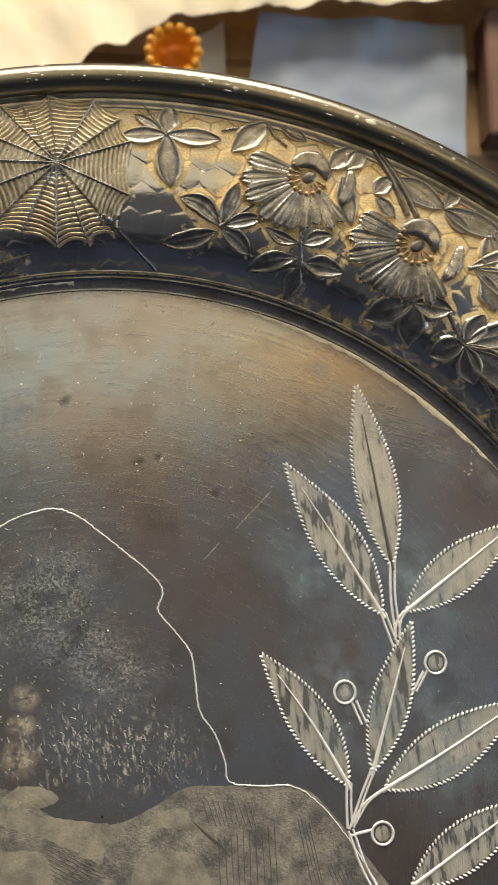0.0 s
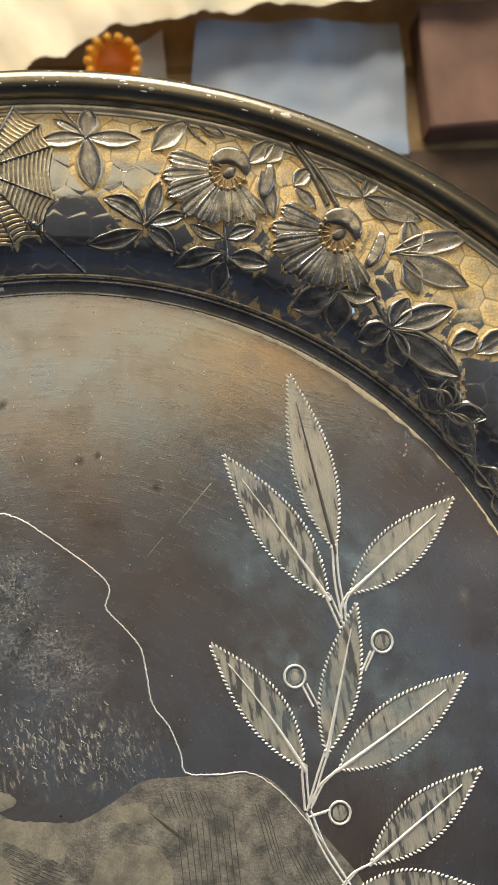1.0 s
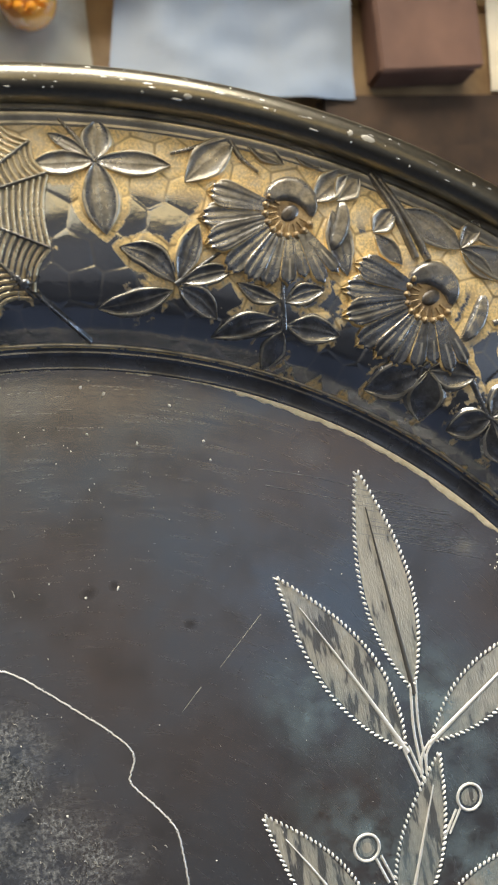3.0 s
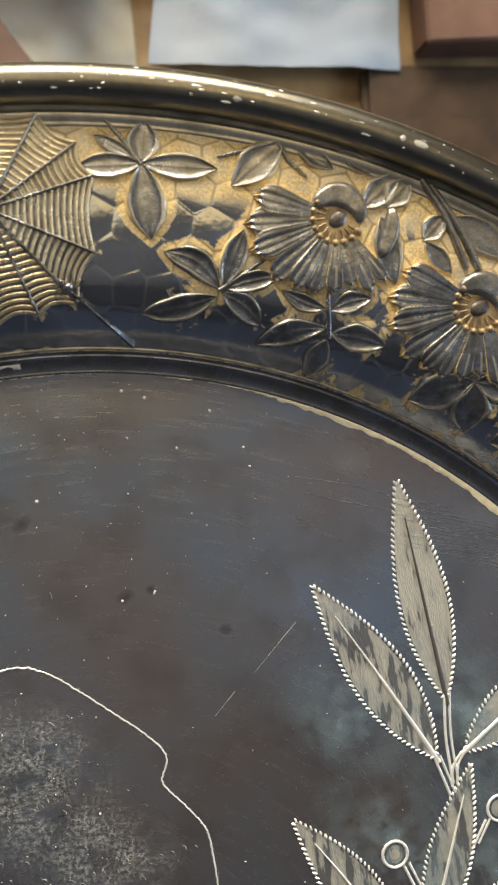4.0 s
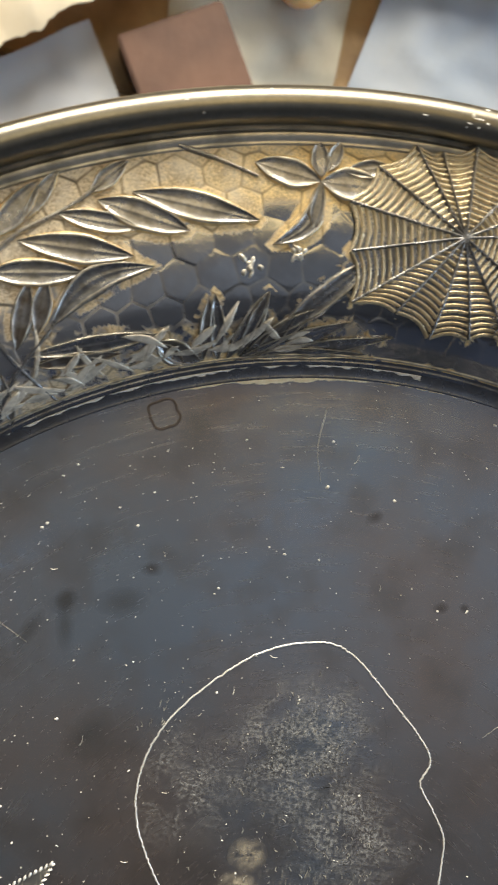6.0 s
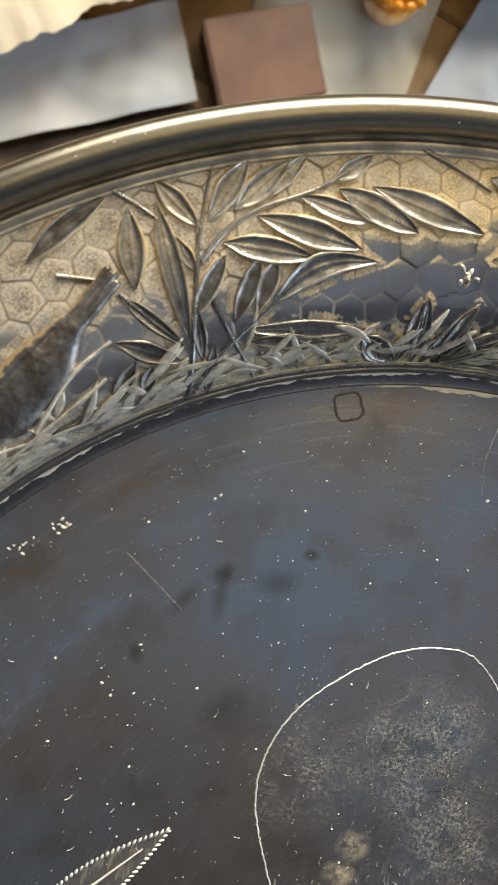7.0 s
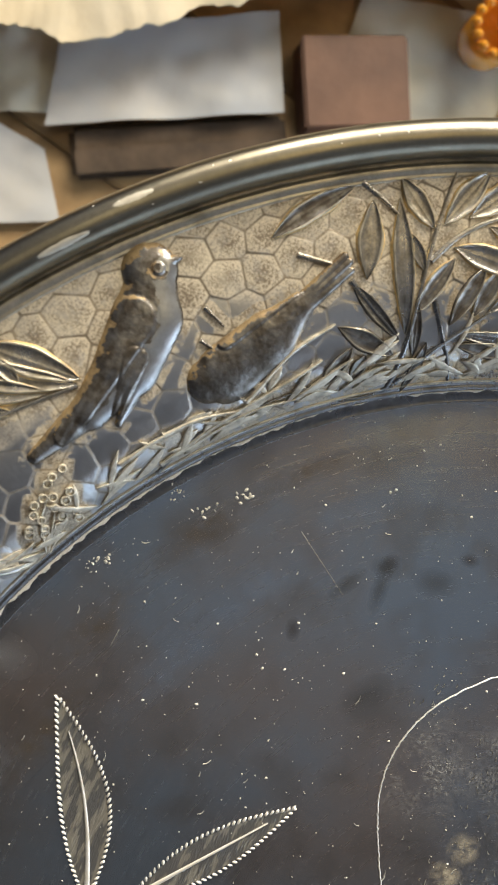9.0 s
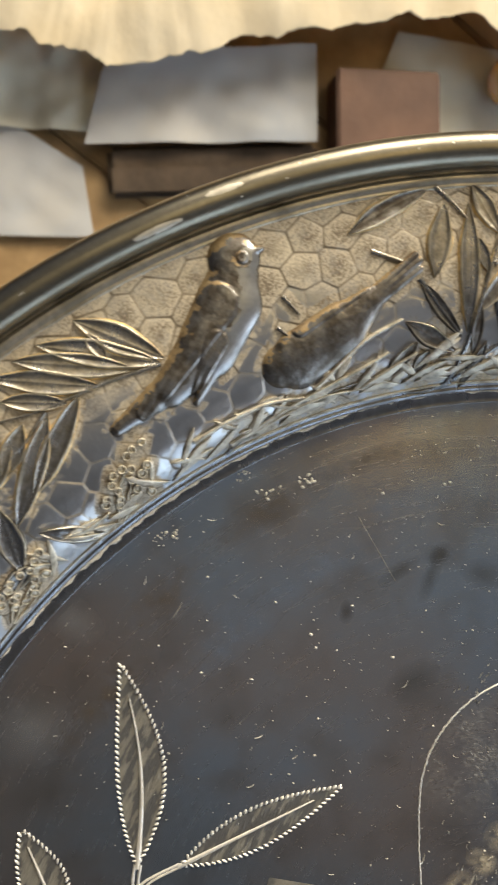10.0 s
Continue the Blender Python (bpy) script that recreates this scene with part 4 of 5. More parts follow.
# two plain bird-shaped swellings, one mesh each
def limb(X, Y, ax, ay, ar, bx, by, br):
    """How far places lie from a tapered limb's middle line, in its half widths, and along it from 0 to 1."""
    dx, dy = bx - ax, by - ay
    t = np.clip(((X - ax) * dx + (Y - ay) * dy) / (dx * dx + dy * dy + 1e-9), 0, 1)
    return np.hypot(X - ax - t * dx, Y - ay - t * dy) / (ar + (br - ar) * t), t


def swelling(limbs, wings, eye=None):
    """One smooth low relief: rounded limbs that flow together, wings laid over them in a low step, a ring for the eye; mm."""
    a = np.array(limbs, float)
    x0, x1 = min(a[:, 0].min(), a[:, 3].min()) - 7, max(a[:, 0].max(), a[:, 3].max()) + 7
    y0, y1 = min(a[:, 1].min(), a[:, 4].min()) - 7, max(a[:, 1].max(), a[:, 4].max()) + 7
    X, Y = np.meshgrid(np.arange(x0, x1, 0.2), np.arange(y0, y1, 0.2), indexing="ij")
    k, total, covered = 0.13, np.zeros(X.shape), np.zeros(X.shape)
    for ax, ay, ar, bx, by, br, rise in limbs:
        q, _ = limb(X, Y, ax, ay, ar, bx, by, br)
        g = np.where(q < 1, (rise + 0.3) * np.maximum(0, 1 - q ** 2.4) ** 0.55 - 0.3, -0.3 - 2.0 * (q - 1))
        total += np.exp(np.maximum(g, -1.2) / k)
    h = k * np.log(total)
    body = np.clip(h * 2.5, 0, 1)
    down = 0.05 * (value_noise(X / 0.55 + 200, Y / 0.9 + 50, 41) - 0.5) + 0.04 * (value_noise(X / 0.3 + 200, Y / 0.3 + 50, 42) - 0.5)
    gx, gy = np.gradient(h, 0.2)
    # faces turned towards the window get paler metal, for its blue reflection
    breast = (eye is not None) & (-(0.95 * gx + 0.30 * gy) > 0.06 + 0.10 * (value_noise(X / 0.9 + 90, Y / 0.9 + 90, 47) - 0.5)) & (h > 0.2)
    h += down * body * np.where(breast, 0.2, 1.0) * np.clip(0.25 + (value_noise(X / 3 + 90, Y / 3 + 90, 44) - 0.3) * 2, 0.25, 1.4)
    for ax, ay, ar, bx, by, br, rise in wings:
        q, t = limb(X, Y, ax, ay, ar, bx, by, br)
        ln = math.hypot(bx - ax, by - ay)
        across = ((X - ax) * (by - ay) - (Y - ay) * (bx - ax)) / ln
        edge = np.clip((1.0 - q) / 0.16, 0, 1)
        edge = edge * edge * (3 - 2 * edge)
        covered = np.maximum(covered, edge)
        quill = 0.05 * np.sin(across * 5.2 + 1.2 * np.sin(t * 7)) * np.clip((t - 0.25) * 3, 0, 1) + 0.12 * (value_noise(across * 1.4 + 60, t * ln / 2.2 + 30, 43) - 0.5)
        h += (rise + quill) * edge * body - 0.06 * np.exp(-((q - 1.06) / 0.08) ** 2) * body
    if eye:
        d = np.hypot(X - eye[0], Y - eye[1])
        h += 0.16 * np.exp(-((d - 0.68) / 0.2) ** 2) + 0.10 * np.exp(-(d / 0.3) ** 2) - 0.10 * np.exp(-((d - 1.1) / 0.22) ** 2)
    nx, ny = X.shape
    i, j = np.meshgrid(np.arange(nx - 1), np.arange(ny - 1), indexing="ij")
    c = (i * ny + j).ravel()
    fs = np.stack([c, c + 1, c + ny + 1, c + ny], 1)
    fs = fs[(h.ravel()[fs] > -0.22).any(1)]
    used, inv = np.unique(fs, return_inverse=True)
    me = bpy.data.meshes.new("bird_relief")
    me.from_pydata(lay(X, Y, h)[used].tolist(), [], inv.reshape(-1, 4)[:, ::-1].tolist())
    # brown gilt tarnish on crown and low edge; outward faces painted with warm highlight
    gx, gy = np.gradient(h, 0.2)
    outward = -(gx * X + gy * Y) / np.hypot(X, Y)
    rough = value_noise(X / 1.1 + 90, Y / 1.1 + 90, 45) + 0.6 * value_noise(X / 0.4 + 90, Y / 0.4 + 90, 46)
    tarnish = (outward * 1.5 + np.where(h < 0.25, 0.6, 0) + 0.55 * np.exp(-((X + 118.5) ** 2 + (Y - 73.5) ** 2) / 14) + (rough - 0.8) * 0.9) > 0.66
    me.materials.append(DARKRELIEF)
    me.materials.append(BROWNGILT)
    me.materials.append(BREAST)
    window_side = breast & (covered < 0.3) & ~tarnish
    me.polygons.foreach_set("material_index", np.where(window_side.ravel()[fs].all(1), 2, tarnish.ravel()[fs].all(1)).astype(np.int32))
    return me


link("bird_relief", swelling(
    ((-117.9, 74.2, 4.1, -117.7, 74.4, 4.0, 1.30), (-116.4, 76.6, 1.1, -115.2, 78.2, 0.35, 0.9), (-116.4, 72.2, 4.0, -114.4, 68.4, 5.3, 1.25), (-114.4, 68.4, 5.3, -113.0, 61.0, 4.9, 1.35),
     (-113.0, 61.0, 4.9, -113.8, 52.5, 2.9, 1.05), (-113.8, 53.5, 2.9, -116.7, 42.8, 1.2, 0.75), (-111.0, 60.5, 2.2, -109.3, 53.3, 0.6, 0.85)),
    ((-116.0, 67.0, 3.4, -114.9, 47.5, 1.5, 0.16), (-112.6, 62.5, 1.8, -110.4, 54.4, 0.7, 0.14)), (-117.0, 75.0)), None, tray, "plain bird-shaped relief")
link("bird_relief", swelling(
    ((-101.6, 66.0, 3.6, -100.1, 68.4, 4.7, 0.85), (-100.1, 68.4, 4.8, -97.6, 76.2, 4.5, 1.15), (-97.6, 76.2, 4.4, -96.6, 82.6, 2.3, 0.95), (-97.4, 82.6, 1.0, -95.3, 92.6, 0.7, 0.75),
     (-96.6, 82.6, 1.0, -94.2, 92.4, 0.7, 0.75), (-95.8, 82.6, 1.0, -93.2, 91.5, 0.6, 0.7)),
    ((-103.2, 72.0, 1.3, -98.4, 84.6, 0.8, 0.24),)), None, tray, "plain bird-shaped relief")

# bunches of small cupped fruit on thin stalks
rng = np.random.default_rng(11)


def fruit_bunch(tip, foot, half, rows):
    bunch = empty("fruit_bunch", "", "")
    bunch.parent = tray
    tip, foot = np.array(tip), np.array(foot)
    d = foot - tip
    side = np.array([-d[1], d[0]]) / np.hypot(*d)
    for k in range(rows):
        q = k / (rows - 1) * 0.78
        wide = half * min(1.0, 0.15 + 1.5 * q)
        for u in np.linspace(-wide, wide, 1 + int(wide / 1.05)):
            x, y = tip + d * q + side * (u + rng.normal(0, 0.3)) + rng.normal(0, 0.3, 2)
            if np.hypot(x, y) < 112.2:
                continue
            size = rng.uniform(0.52, 0.68)
            a = np.linspace(0, 2 * np.pi, 15)
            cup = cord(np.stack([x + size * np.cos(a), y + size * np.sin(a)], 1), 0.36, 0.36, 0.70, 0.05)
            link("berry", join([dome(x, y, size, size, 0, 0.48, 12, 5), cup]), CRUSTED, bunch)
    for u in (-0.5, 0.0, 0.5):
        stem(bunch, [tuple(foot + side * u * 0.5), tuple(foot - d * 0.4 + side * u * half), tuple(foot - d * 0.62 + side * u * half * 0.9)], 0.5, 0.3, 0.6, CRUSTED, "stalk")


fruit_bunch((-112.5, 43.2), (-106.9, 30.4), 3.3, 8)
fruit_bunch((-114.2, 20.5), (-111.5, 8.0), 3.3, 8)

# reeds that lean over one another along the foot of the rim
rng = np.random.default_rng(21)
for lo, hi, cnt, far in ((126, 153, 44, 4.6), (106, 127, 22, 2.8), (153, 174, 16, 2.2)):
    for i in range(cnt):
        a = radians(rng.uniform(lo, hi))
        r = 112.0 + far * rng.uniform(0, 1) ** 1.4
        ln, turn = rng.uniform(3.2, 9.0), rng.choice((-1, 1), p=(0.62, 0.38)) * math.pi / 2 + rng.normal(0.1, 0.5)
        x, y = r * math.cos(a), r * math.sin(a)
        if math.hypot(x + ln * math.cos(a + turn), y + ln * math.sin(a + turn)) < 112.2:
            turn = math.pi - turn
        co, nr, nc = blade(x, y, x + ln * math.cos(a + turn), y + ln * math.sin(a + turn), rng.uniform(0.7, 1.4), rng.uniform(-0.08, 0.08), rng.uniform(0.35, 0.7), 15, FLAT)
        link("reed", grid_mesh("reed", co, nr, nc), CRUSTED, tray)
for pts, w in (([(-100.0, 51.3), (-96.0, 62.3), (-90.8, 73.4), (-88.8, 78.3)], 1.1), ([(-99.0, 53.6), (-93.4, 65.3), (-88.2, 71.4)], 0.9), ([(-105.6, 48.1), (-103.5, 53.5), (-101.6, 57.0)], 1.2),
               ([(-94.8, 66.5), (-93.6, 76.3), (-90.5, 83.6)], 1.0), ([(-102.6, 55.3), (-99.5, 60.3), (-95.4, 64.4)], 1.3), ([(-88.2, 71.4), (-86.3, 77.3), (-84.9, 81.2)], 1.2)):
    stem(tray, pts, w, 0.5, 0.75, CRUSTED, "reed_stem")
leaf(tray, (-106.6, 31.2, -113.9, 23.9, 2.2, 0.08), CRUSTED)

# gilt residue that the polishing left round the raised work


def raised(kinds, steps, full):
    """How near places of the rim lie to its raised parts of these kinds: 1 up to full steps of 0.2 mm away, falling to 0."""
    mask, near = np.zeros(S.shape, bool), np.zeros(S.shape)
    for ob in tray.children_recursive:
        if ob.name.split(".")[0] in kinds and not ob.parent.name.startswith("floret"):
            v = np.empty(len(ob.data.vertices) * 3, np.float32)
            ob.data.vertices.foreach_get("co", v)
            v = v.reshape(-1, 3) * 1000
            i = np.rint((np.hypot(v[:, 0], v[:, 1]) - radii[0]) / 0.2).astype(int)
            j = np.rint((np.degrees(np.arctan2(v[:, 1], v[:, 0])) - 2) / 0.09).astype(int)
            ok = (i >= 0) & (i < S.shape[0]) & (j >= 0) & (j < len(fine))
            mask[i[ok], j[ok]] = True
    for k in range(steps):
        grown = mask.copy()
        grown[1:] |= mask[:-1]
        grown[:-1] |= mask[1:]
        grown[:, 1:] |= mask[:, :-1]
        grown[:, :-1] |= mask[:, 1:]
        mask = grown
        near = np.maximum(near, mask * (1 - max(0, k + 1 - full) / (steps - full)))
    return near


crevice = raised(("leaf", "petal", "stem", "bird_relief", "flower_disc", "spoke"), 8, 5)
left = np.clip((crevice * (0.55 + speck + 0.5 * (value_noise(S / 4, R / 4, 6) - 0.45)) - 1.16 + 0.46 * ramp(R, 119, 128)) * 6, 0, 1)
crust = np.clip(raised(("berry", "stalk"), 10, 6) * (0.7 + speck) * 3 - 1.6, 0, 1)
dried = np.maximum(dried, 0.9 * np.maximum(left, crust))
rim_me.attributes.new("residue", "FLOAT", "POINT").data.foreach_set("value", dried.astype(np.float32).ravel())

# ---- engraving in the well ----


def engraved_leaf(spec, seed, fill):
    """A bright-cut leaf: a notched border of small facets, slanted hatching and a midrib."""
    x0, y0, x1, y1, width, bend = spec
    r = random.Random(seed)
    a, c = np.array([x0, y0]), np.array([x1, y1])
    d = c - a
    ln = np.hypot(*d)
    ax, side = d / ln, np.array([-d[1], d[0]]) / ln

    def at(t, u):
        half = width / 2 * math.sin(math.pi * t ** 0.85) if 0 < t < 1 else 0
        return a + d * t + side * (u * half + math.sin(math.pi * t) * bend * ln)

    # the field
    nt, nu = 25, 7
    f = np.array([[at(t, u) for u in np.linspace(-0.90, 0.90, nu)] for t in np.linspace(0.01, 0.97, nt)])
    ob = link("engraved_leaf", grid_mesh("engraved_leaf", lay(f[..., 0], f[..., 1], 0.02), nt, nu), fill, tray, "bright-cut engraved leaf with beaded border")
    # border of small touching beads
    beads = []
    for sgn in (-1, 1):
        t, last = 0.02, None
        while t < 0.99:
            p = at(t, sgn)
            if last is None or np.hypot(*(p - last)) >= 0.92:
                turn = math.degrees(math.atan2(*(p - last)[::-1])) if last is not None else 0
                beads.append(dome(*p, r.uniform(0.50, 0.64), r.uniform(0.23, 0.31), turn + sgn * 40, r.uniform(0.34, 0.5), 9, 4))
                last = p
            t += 0.002
    link("border", join(beads), BRIGHT, ob, "bright beaded border")
    rib = [at(t, 0) for t in np.linspace(-0.02, 0.82, 14)]
    co, nr, nc = cord(rib, 0.9, 0.22, 0.26, -0.03)
    link("midrib", grid_mesh("midrib", co, nr, nc), LINE if seed == 0 else BRIGHT, ob)


for i, spec in enumerate((
(57.3, 52.2, 48.5, 90.3, 8.7, 0.0), (55.6, 42.2, 34.1, 72.8, 9.6, -0.008), (60.4, 43.1, 83.3, 62.6, 9.3, 0.0), (54.4, 10.5, 61.6, 41.3, 7.9, 0.0), (49.6, 7.7, 30.5, 33.8, 8.6, -0.026), (56.9, 7.2, 84.6, 26.2, 10.6, -0.01), (62.8, -11.7, 86.6, 6.6, 9.5, 0.0), (58.9, -17.4, 83.9, -17.0, 8.1, 0.00),
    (-70.4, -15.1, -93.3, 11.5, 7.8, -0.055), (-63.9, -11.3, -48.0, 14.8, 7.2, 0.0), (-75.0, -30.1, -90.5, -20.0, 7.4, 0.00), (-70.6, -29.8, -88.4, -37.8, 6.5, 0.00))):
    engraved_leaf(spec, i, PALE if i in (0, 2, 5) else DARKFILL if i in (8, 9, 10, 11) else FILL)
for pts in ([(57.3, 53.6), (57.6, 45.9), (58.9, 38.0)], [(55.6, 42.6), (58.4, 36.0)], [(60.4, 43.4), (58.9, 40.9), (58.7, 37.4)], [(54.4, 11.0), (52.6, 6.1), (50.4, -0.6)], [(50.1, 24.6), (52.3, 20.2)], [(64.7, 31.3), (62.5, 26.8)], [(54.4, -0.9), (50.9, -1.8)], [(49.6, 8.2), (49.7, 4.5), (50.0, -0.4)], [(56.9, 7.4), (53.2, 4.4), (50.7, 0.0)], [(62.8, -11.7), (59.0, -13.6), (54.3, -19.4)], [(50.2, -0.9), (53.4, -8.6), (58.9, -17.4)], [(-70.4, -15.0), (-68.6, -18.2), (-64.4, -23.9)], [(-63.9, -11.1), (-67.0, -16.3), (-67.6, -19.4)], [(-75.0, -30.1), (-68.3, -33.0), (-64.4, -23.9)]):
    off = np.array([0.45, 0.2])
    p = smooth_path(pts)
    link("engraved_stem", join([cord(p - off, 0.5, 0.5, 0.22, -0.03), cord(p + off, 0.5, 0.4, 0.22, -0.03)]), BRIGHT, tray)
for x, y in ((48.2, 26.3), (66.7, 32.9), (56.7, -1.4)):
    a = np.linspace(0, 2 * np.pi, 41)
    ring = np.stack([x + 2.15 * np.cos(a), y + 2.25 * np.sin(a)], 1)
    ob = link("engraved_berry", join([dome(x, y, 2.0, 2.1, 0, 0.18, 24, 5)]), FILL, tray)
    co, nr, nc = cord(ring, 0.55, 0.55, 0.3, -0.03)
    link("berry_ring", grid_mesh("berry_ring", co, nr, nc), BRIGHT, ob)

# a plain engraved shape in the middle: one outline with frosted patches
outline = [(-23.0, 6.0), (-30.5, 15.0), (-36.5, 24.0), (-38.4, 33.0), (-35.7, 43.3), (-26.5, 55.2), (-17.5, 60.4), (-10.0, 60.8), (-0.2, 54.6), (9.6, 46.6), (9.4, 41.4), (13.0, 37.3), (16.4, 33.0), (17.6, 27.5), (18.8, 21.4), (22.0, 17.1), (24.3, 11.6), (25.4, 7.7), (31.2, 7.1), (40.0, 6.6), (49.5, -2.3), (60.5, -19.3), (66.0, -34.0)]
rng = np.random.default_rng(3)
p = smooth_path(outline, 24)
p = p + rng.normal(0, 0.05, p.shape)
co, nr, nc = cord(p, 0.30, 0.30, 0.16, -0.03)
shape = link("engraved_outline", grid_mesh("engraved_outline", co, nr, nc), BRIGHT, tray, "thin bright engraved outline of a plain rounded shape")


def film(parent, x, y, rx, ry, turn, mat=HAZE, h=0.05, name="hazy_patch"):
    """A thin dull film with a soft outline."""
    bm = bmesh.new()
    bmesh.ops.create_circle(bm, cap_ends=True, radius=1.0, segments=40)
    ob = part(name, bm, mat, parent)
    ob.matrix_basis = pose(x / 1000, y / 1000, h / 1000, 0, 0, turn) @ Matrix.Diagonal((rx / 1000, ry / 1000, 1, 1))
    return ob


for k, spec in enumerate(((-12.9, 46.5, 14.1, 10.6, 0), (-7.8, 37.5, 12.9, 12.9, 0), (-0.4, 28.7, 14.1, 9.4, 0), (-12.7, 48.0, 12.1, 9.3, 0), (-17.4, 39.1, 13.0, 11.1, 0), (0.3, 29.4, 12.1, 10.2, 0), (-30.3, 31.6, 11.1, 13.0, 0))):
    film(shape, *spec, h=0.03 + 0.004 * k)
for k, spec in enumerate(((68.3, 75.3, 4.1, 3.6, 0), (75.3, 76.1, 3.1, 4.1, 0), (78.0, 70.9, 5.3, 5.3, 0), (64.1, 83.1, 7.2, 3.1, -15), (89.5, 50.1, 9.7, 7.2, 0), (-98.5, -5.0, 6.5, 7.4, 0), (-103.6, 13.0, 5.6, 3.7, 0), (40.8, 93.2, 3.6, 3.3, 0))):
    film(tray, *spec, mat=HAZE_SOFT, h=0.02 + 0.004 * k)
SMUDGES = ((-48.5, 36.9, 5.5, 3.4, 62), (-49.0, 59.5, 4.6, 2.8, 20), (-57.0, 53.5, 5.0, 1.6, 105), (-62.5, 51.0, 4.5, 1.5, 70), (-58.0, 57.0, 3.2, 2.0, 10))
# tarnish smears that follow the turn of the well
for k, (az, r, rx, ry) in enumerate(((152, 99, 15, 3.0), (141, 101, 11, 2.2), (165, 97, 12, 3.5), (176, 92, 14, 4))):
    film(tray, r * math.cos(radians(az)), r * math.sin(radians(az)), rx, ry, az + 90, HAZE_BROWN, 0.012 + 0.002 * k, "tarnish_smear")
for k, (az, r, rx, ry) in enumerate(((150, 86, 20, 4), (138, 92, 14, 3), (163, 84, 14, 4), (62, 78, 16, 7), (108, 84, 14, 5))):
    film(tray, r * math.cos(radians(az)), r * math.sin(radians(az)), rx, ry, az + 90, HAZE_BLUE, 0.030 + 0.002 * k, "tarnish_smear")
# pale blue films: part oxidation, part the window's reflection put into colour
for k, (az, r, rx, ry) in enumerate(((38, 78, 22, 14), (27, 55, 22, 14), (14, 72, 24, 16), (10, 98, 14, 8), (52, 64, 14, 9))):
    film(tray, r * math.cos(radians(az)), r * math.sin(radians(az)), rx, ry, az + 90, HAZE_TEAL, 0.040 + 0.0012 * k, "tarnish_smear")
for k, (x, y, rx, ry, t) in enumerate(((4, 72, 1.6, 1.1, 20), (8, 73, 1.0, 0.9, 0), (-58, 58, 2.4, 1.7, 70), (-46, 66, 2.0, 1.3, 10), (-12, 84, 1.8, 1.2, 40), (20, 66, 1.3, 1.0, 0), (-66, 40, 2.2, 1.4, 120))):
    film(tray, x, y, rx, ry, t, HAZE_DARK, 0.046 + 0.001 * k, "dark_spot")
for k, (x, y, rx, ry, t) in enumerate(SMUDGES):
    film(tray, x, y, rx, ry, t, HAZE_SMUDGE, 0.056 + 0.001 * k, "smudge")
for k, spec in enumerate(((0.0, 13.2, 25.0, 11.5, 0),)):
    film(shape, *spec, mat=STREAKY, h=0.062 + 0.003 * k, name="streaky_patch")
for k, spec in enumerate(((-16.8, 22.8, 3.6, 3.4, 0), (-17.0, 17.4, 3.8, 2.6, 0), (-17.2, 10.6, 4.2, 4.6, 0))):
    film(shape, *spec, mat=PALE_FILM, h=0.072 + 0.003 * k, name="pale_film")
for k, (x, y, r) in enumerate(((67.8, 76.0, 2.6), (75.6, 74.0, 2.2), (78.0, 71.0, 3.0), (82.0, 62.5, 1.6), (84.5, 42.0, 2.2), (93.0, 34.0, 3.2))):
    film(tray, x, y, r, r * 0.9, 30 * k, ROUND_STAIN, 0.048 + 0.001 * k, "round_stain")
# short curled flecks
rng = np.random.default_rng(31)
curls, strokes = [], []
for band, (x, y, rx, ry, cnt) in enumerate(((-5.3, 12.8, 17.6, 7.6, 50), (7.9, 11.6, 10.0, 5.9, 26), (-14.6, 16.9, 14.1, 7.0, 26), (1.5, 13.0, 22.3, 14.1, 60), (13.0, 11.7, 7.0, 5.9, 50), (-11.3, 38.5, 12.9, 12.9, 30), (-0.3, 27.6, 12.9, 8.2, 30), (-12.7, 48.0, 10.2, 8.4, 30), (-16.2, 34.3, 11.1, 12.1, 30), (0.8, 27.5, 10.2, 7.4, 30), (-36.8, 42.1, 5.6, 5.6, 25))):
    for i in range(cnt):
        qx, qy = x + rng.normal(0, 0.5) * rx, y + rng.normal(0, 0.5) * ry
        d, g = (rng.normal(1.95, 0.4), rng.uniform(0.5, 1.35)) if band < 3 else (rng.uniform(0.9, 2.3), rng.uniform(0.3, 1.0))
        bow = rng.uniform(-0.5, 0.5) if band < 3 else 0.35
        p = [(qx, qy), (qx + g * 0.5 * math.cos(d), qy + g * 0.5 * math.sin(d)), (qx + g * math.cos(d + bow), qy + g * math.sin(d + bow))]
        (strokes if band < 3 else curls).append(cord(smooth_path(p, 3), rng.uniform(0.10, 0.26) if band < 3 else rng.uniform(0.08, 0.17), 0.07, 0.11, -0.03))
tagged(link("curled_cut", join(curls), FROST, shape, "short curled bright cuts"), kind="stuff")
tagged(link("bright_cut", join(strokes), STREAK, shape, "short bright slanting cuts"), kind="stuff")
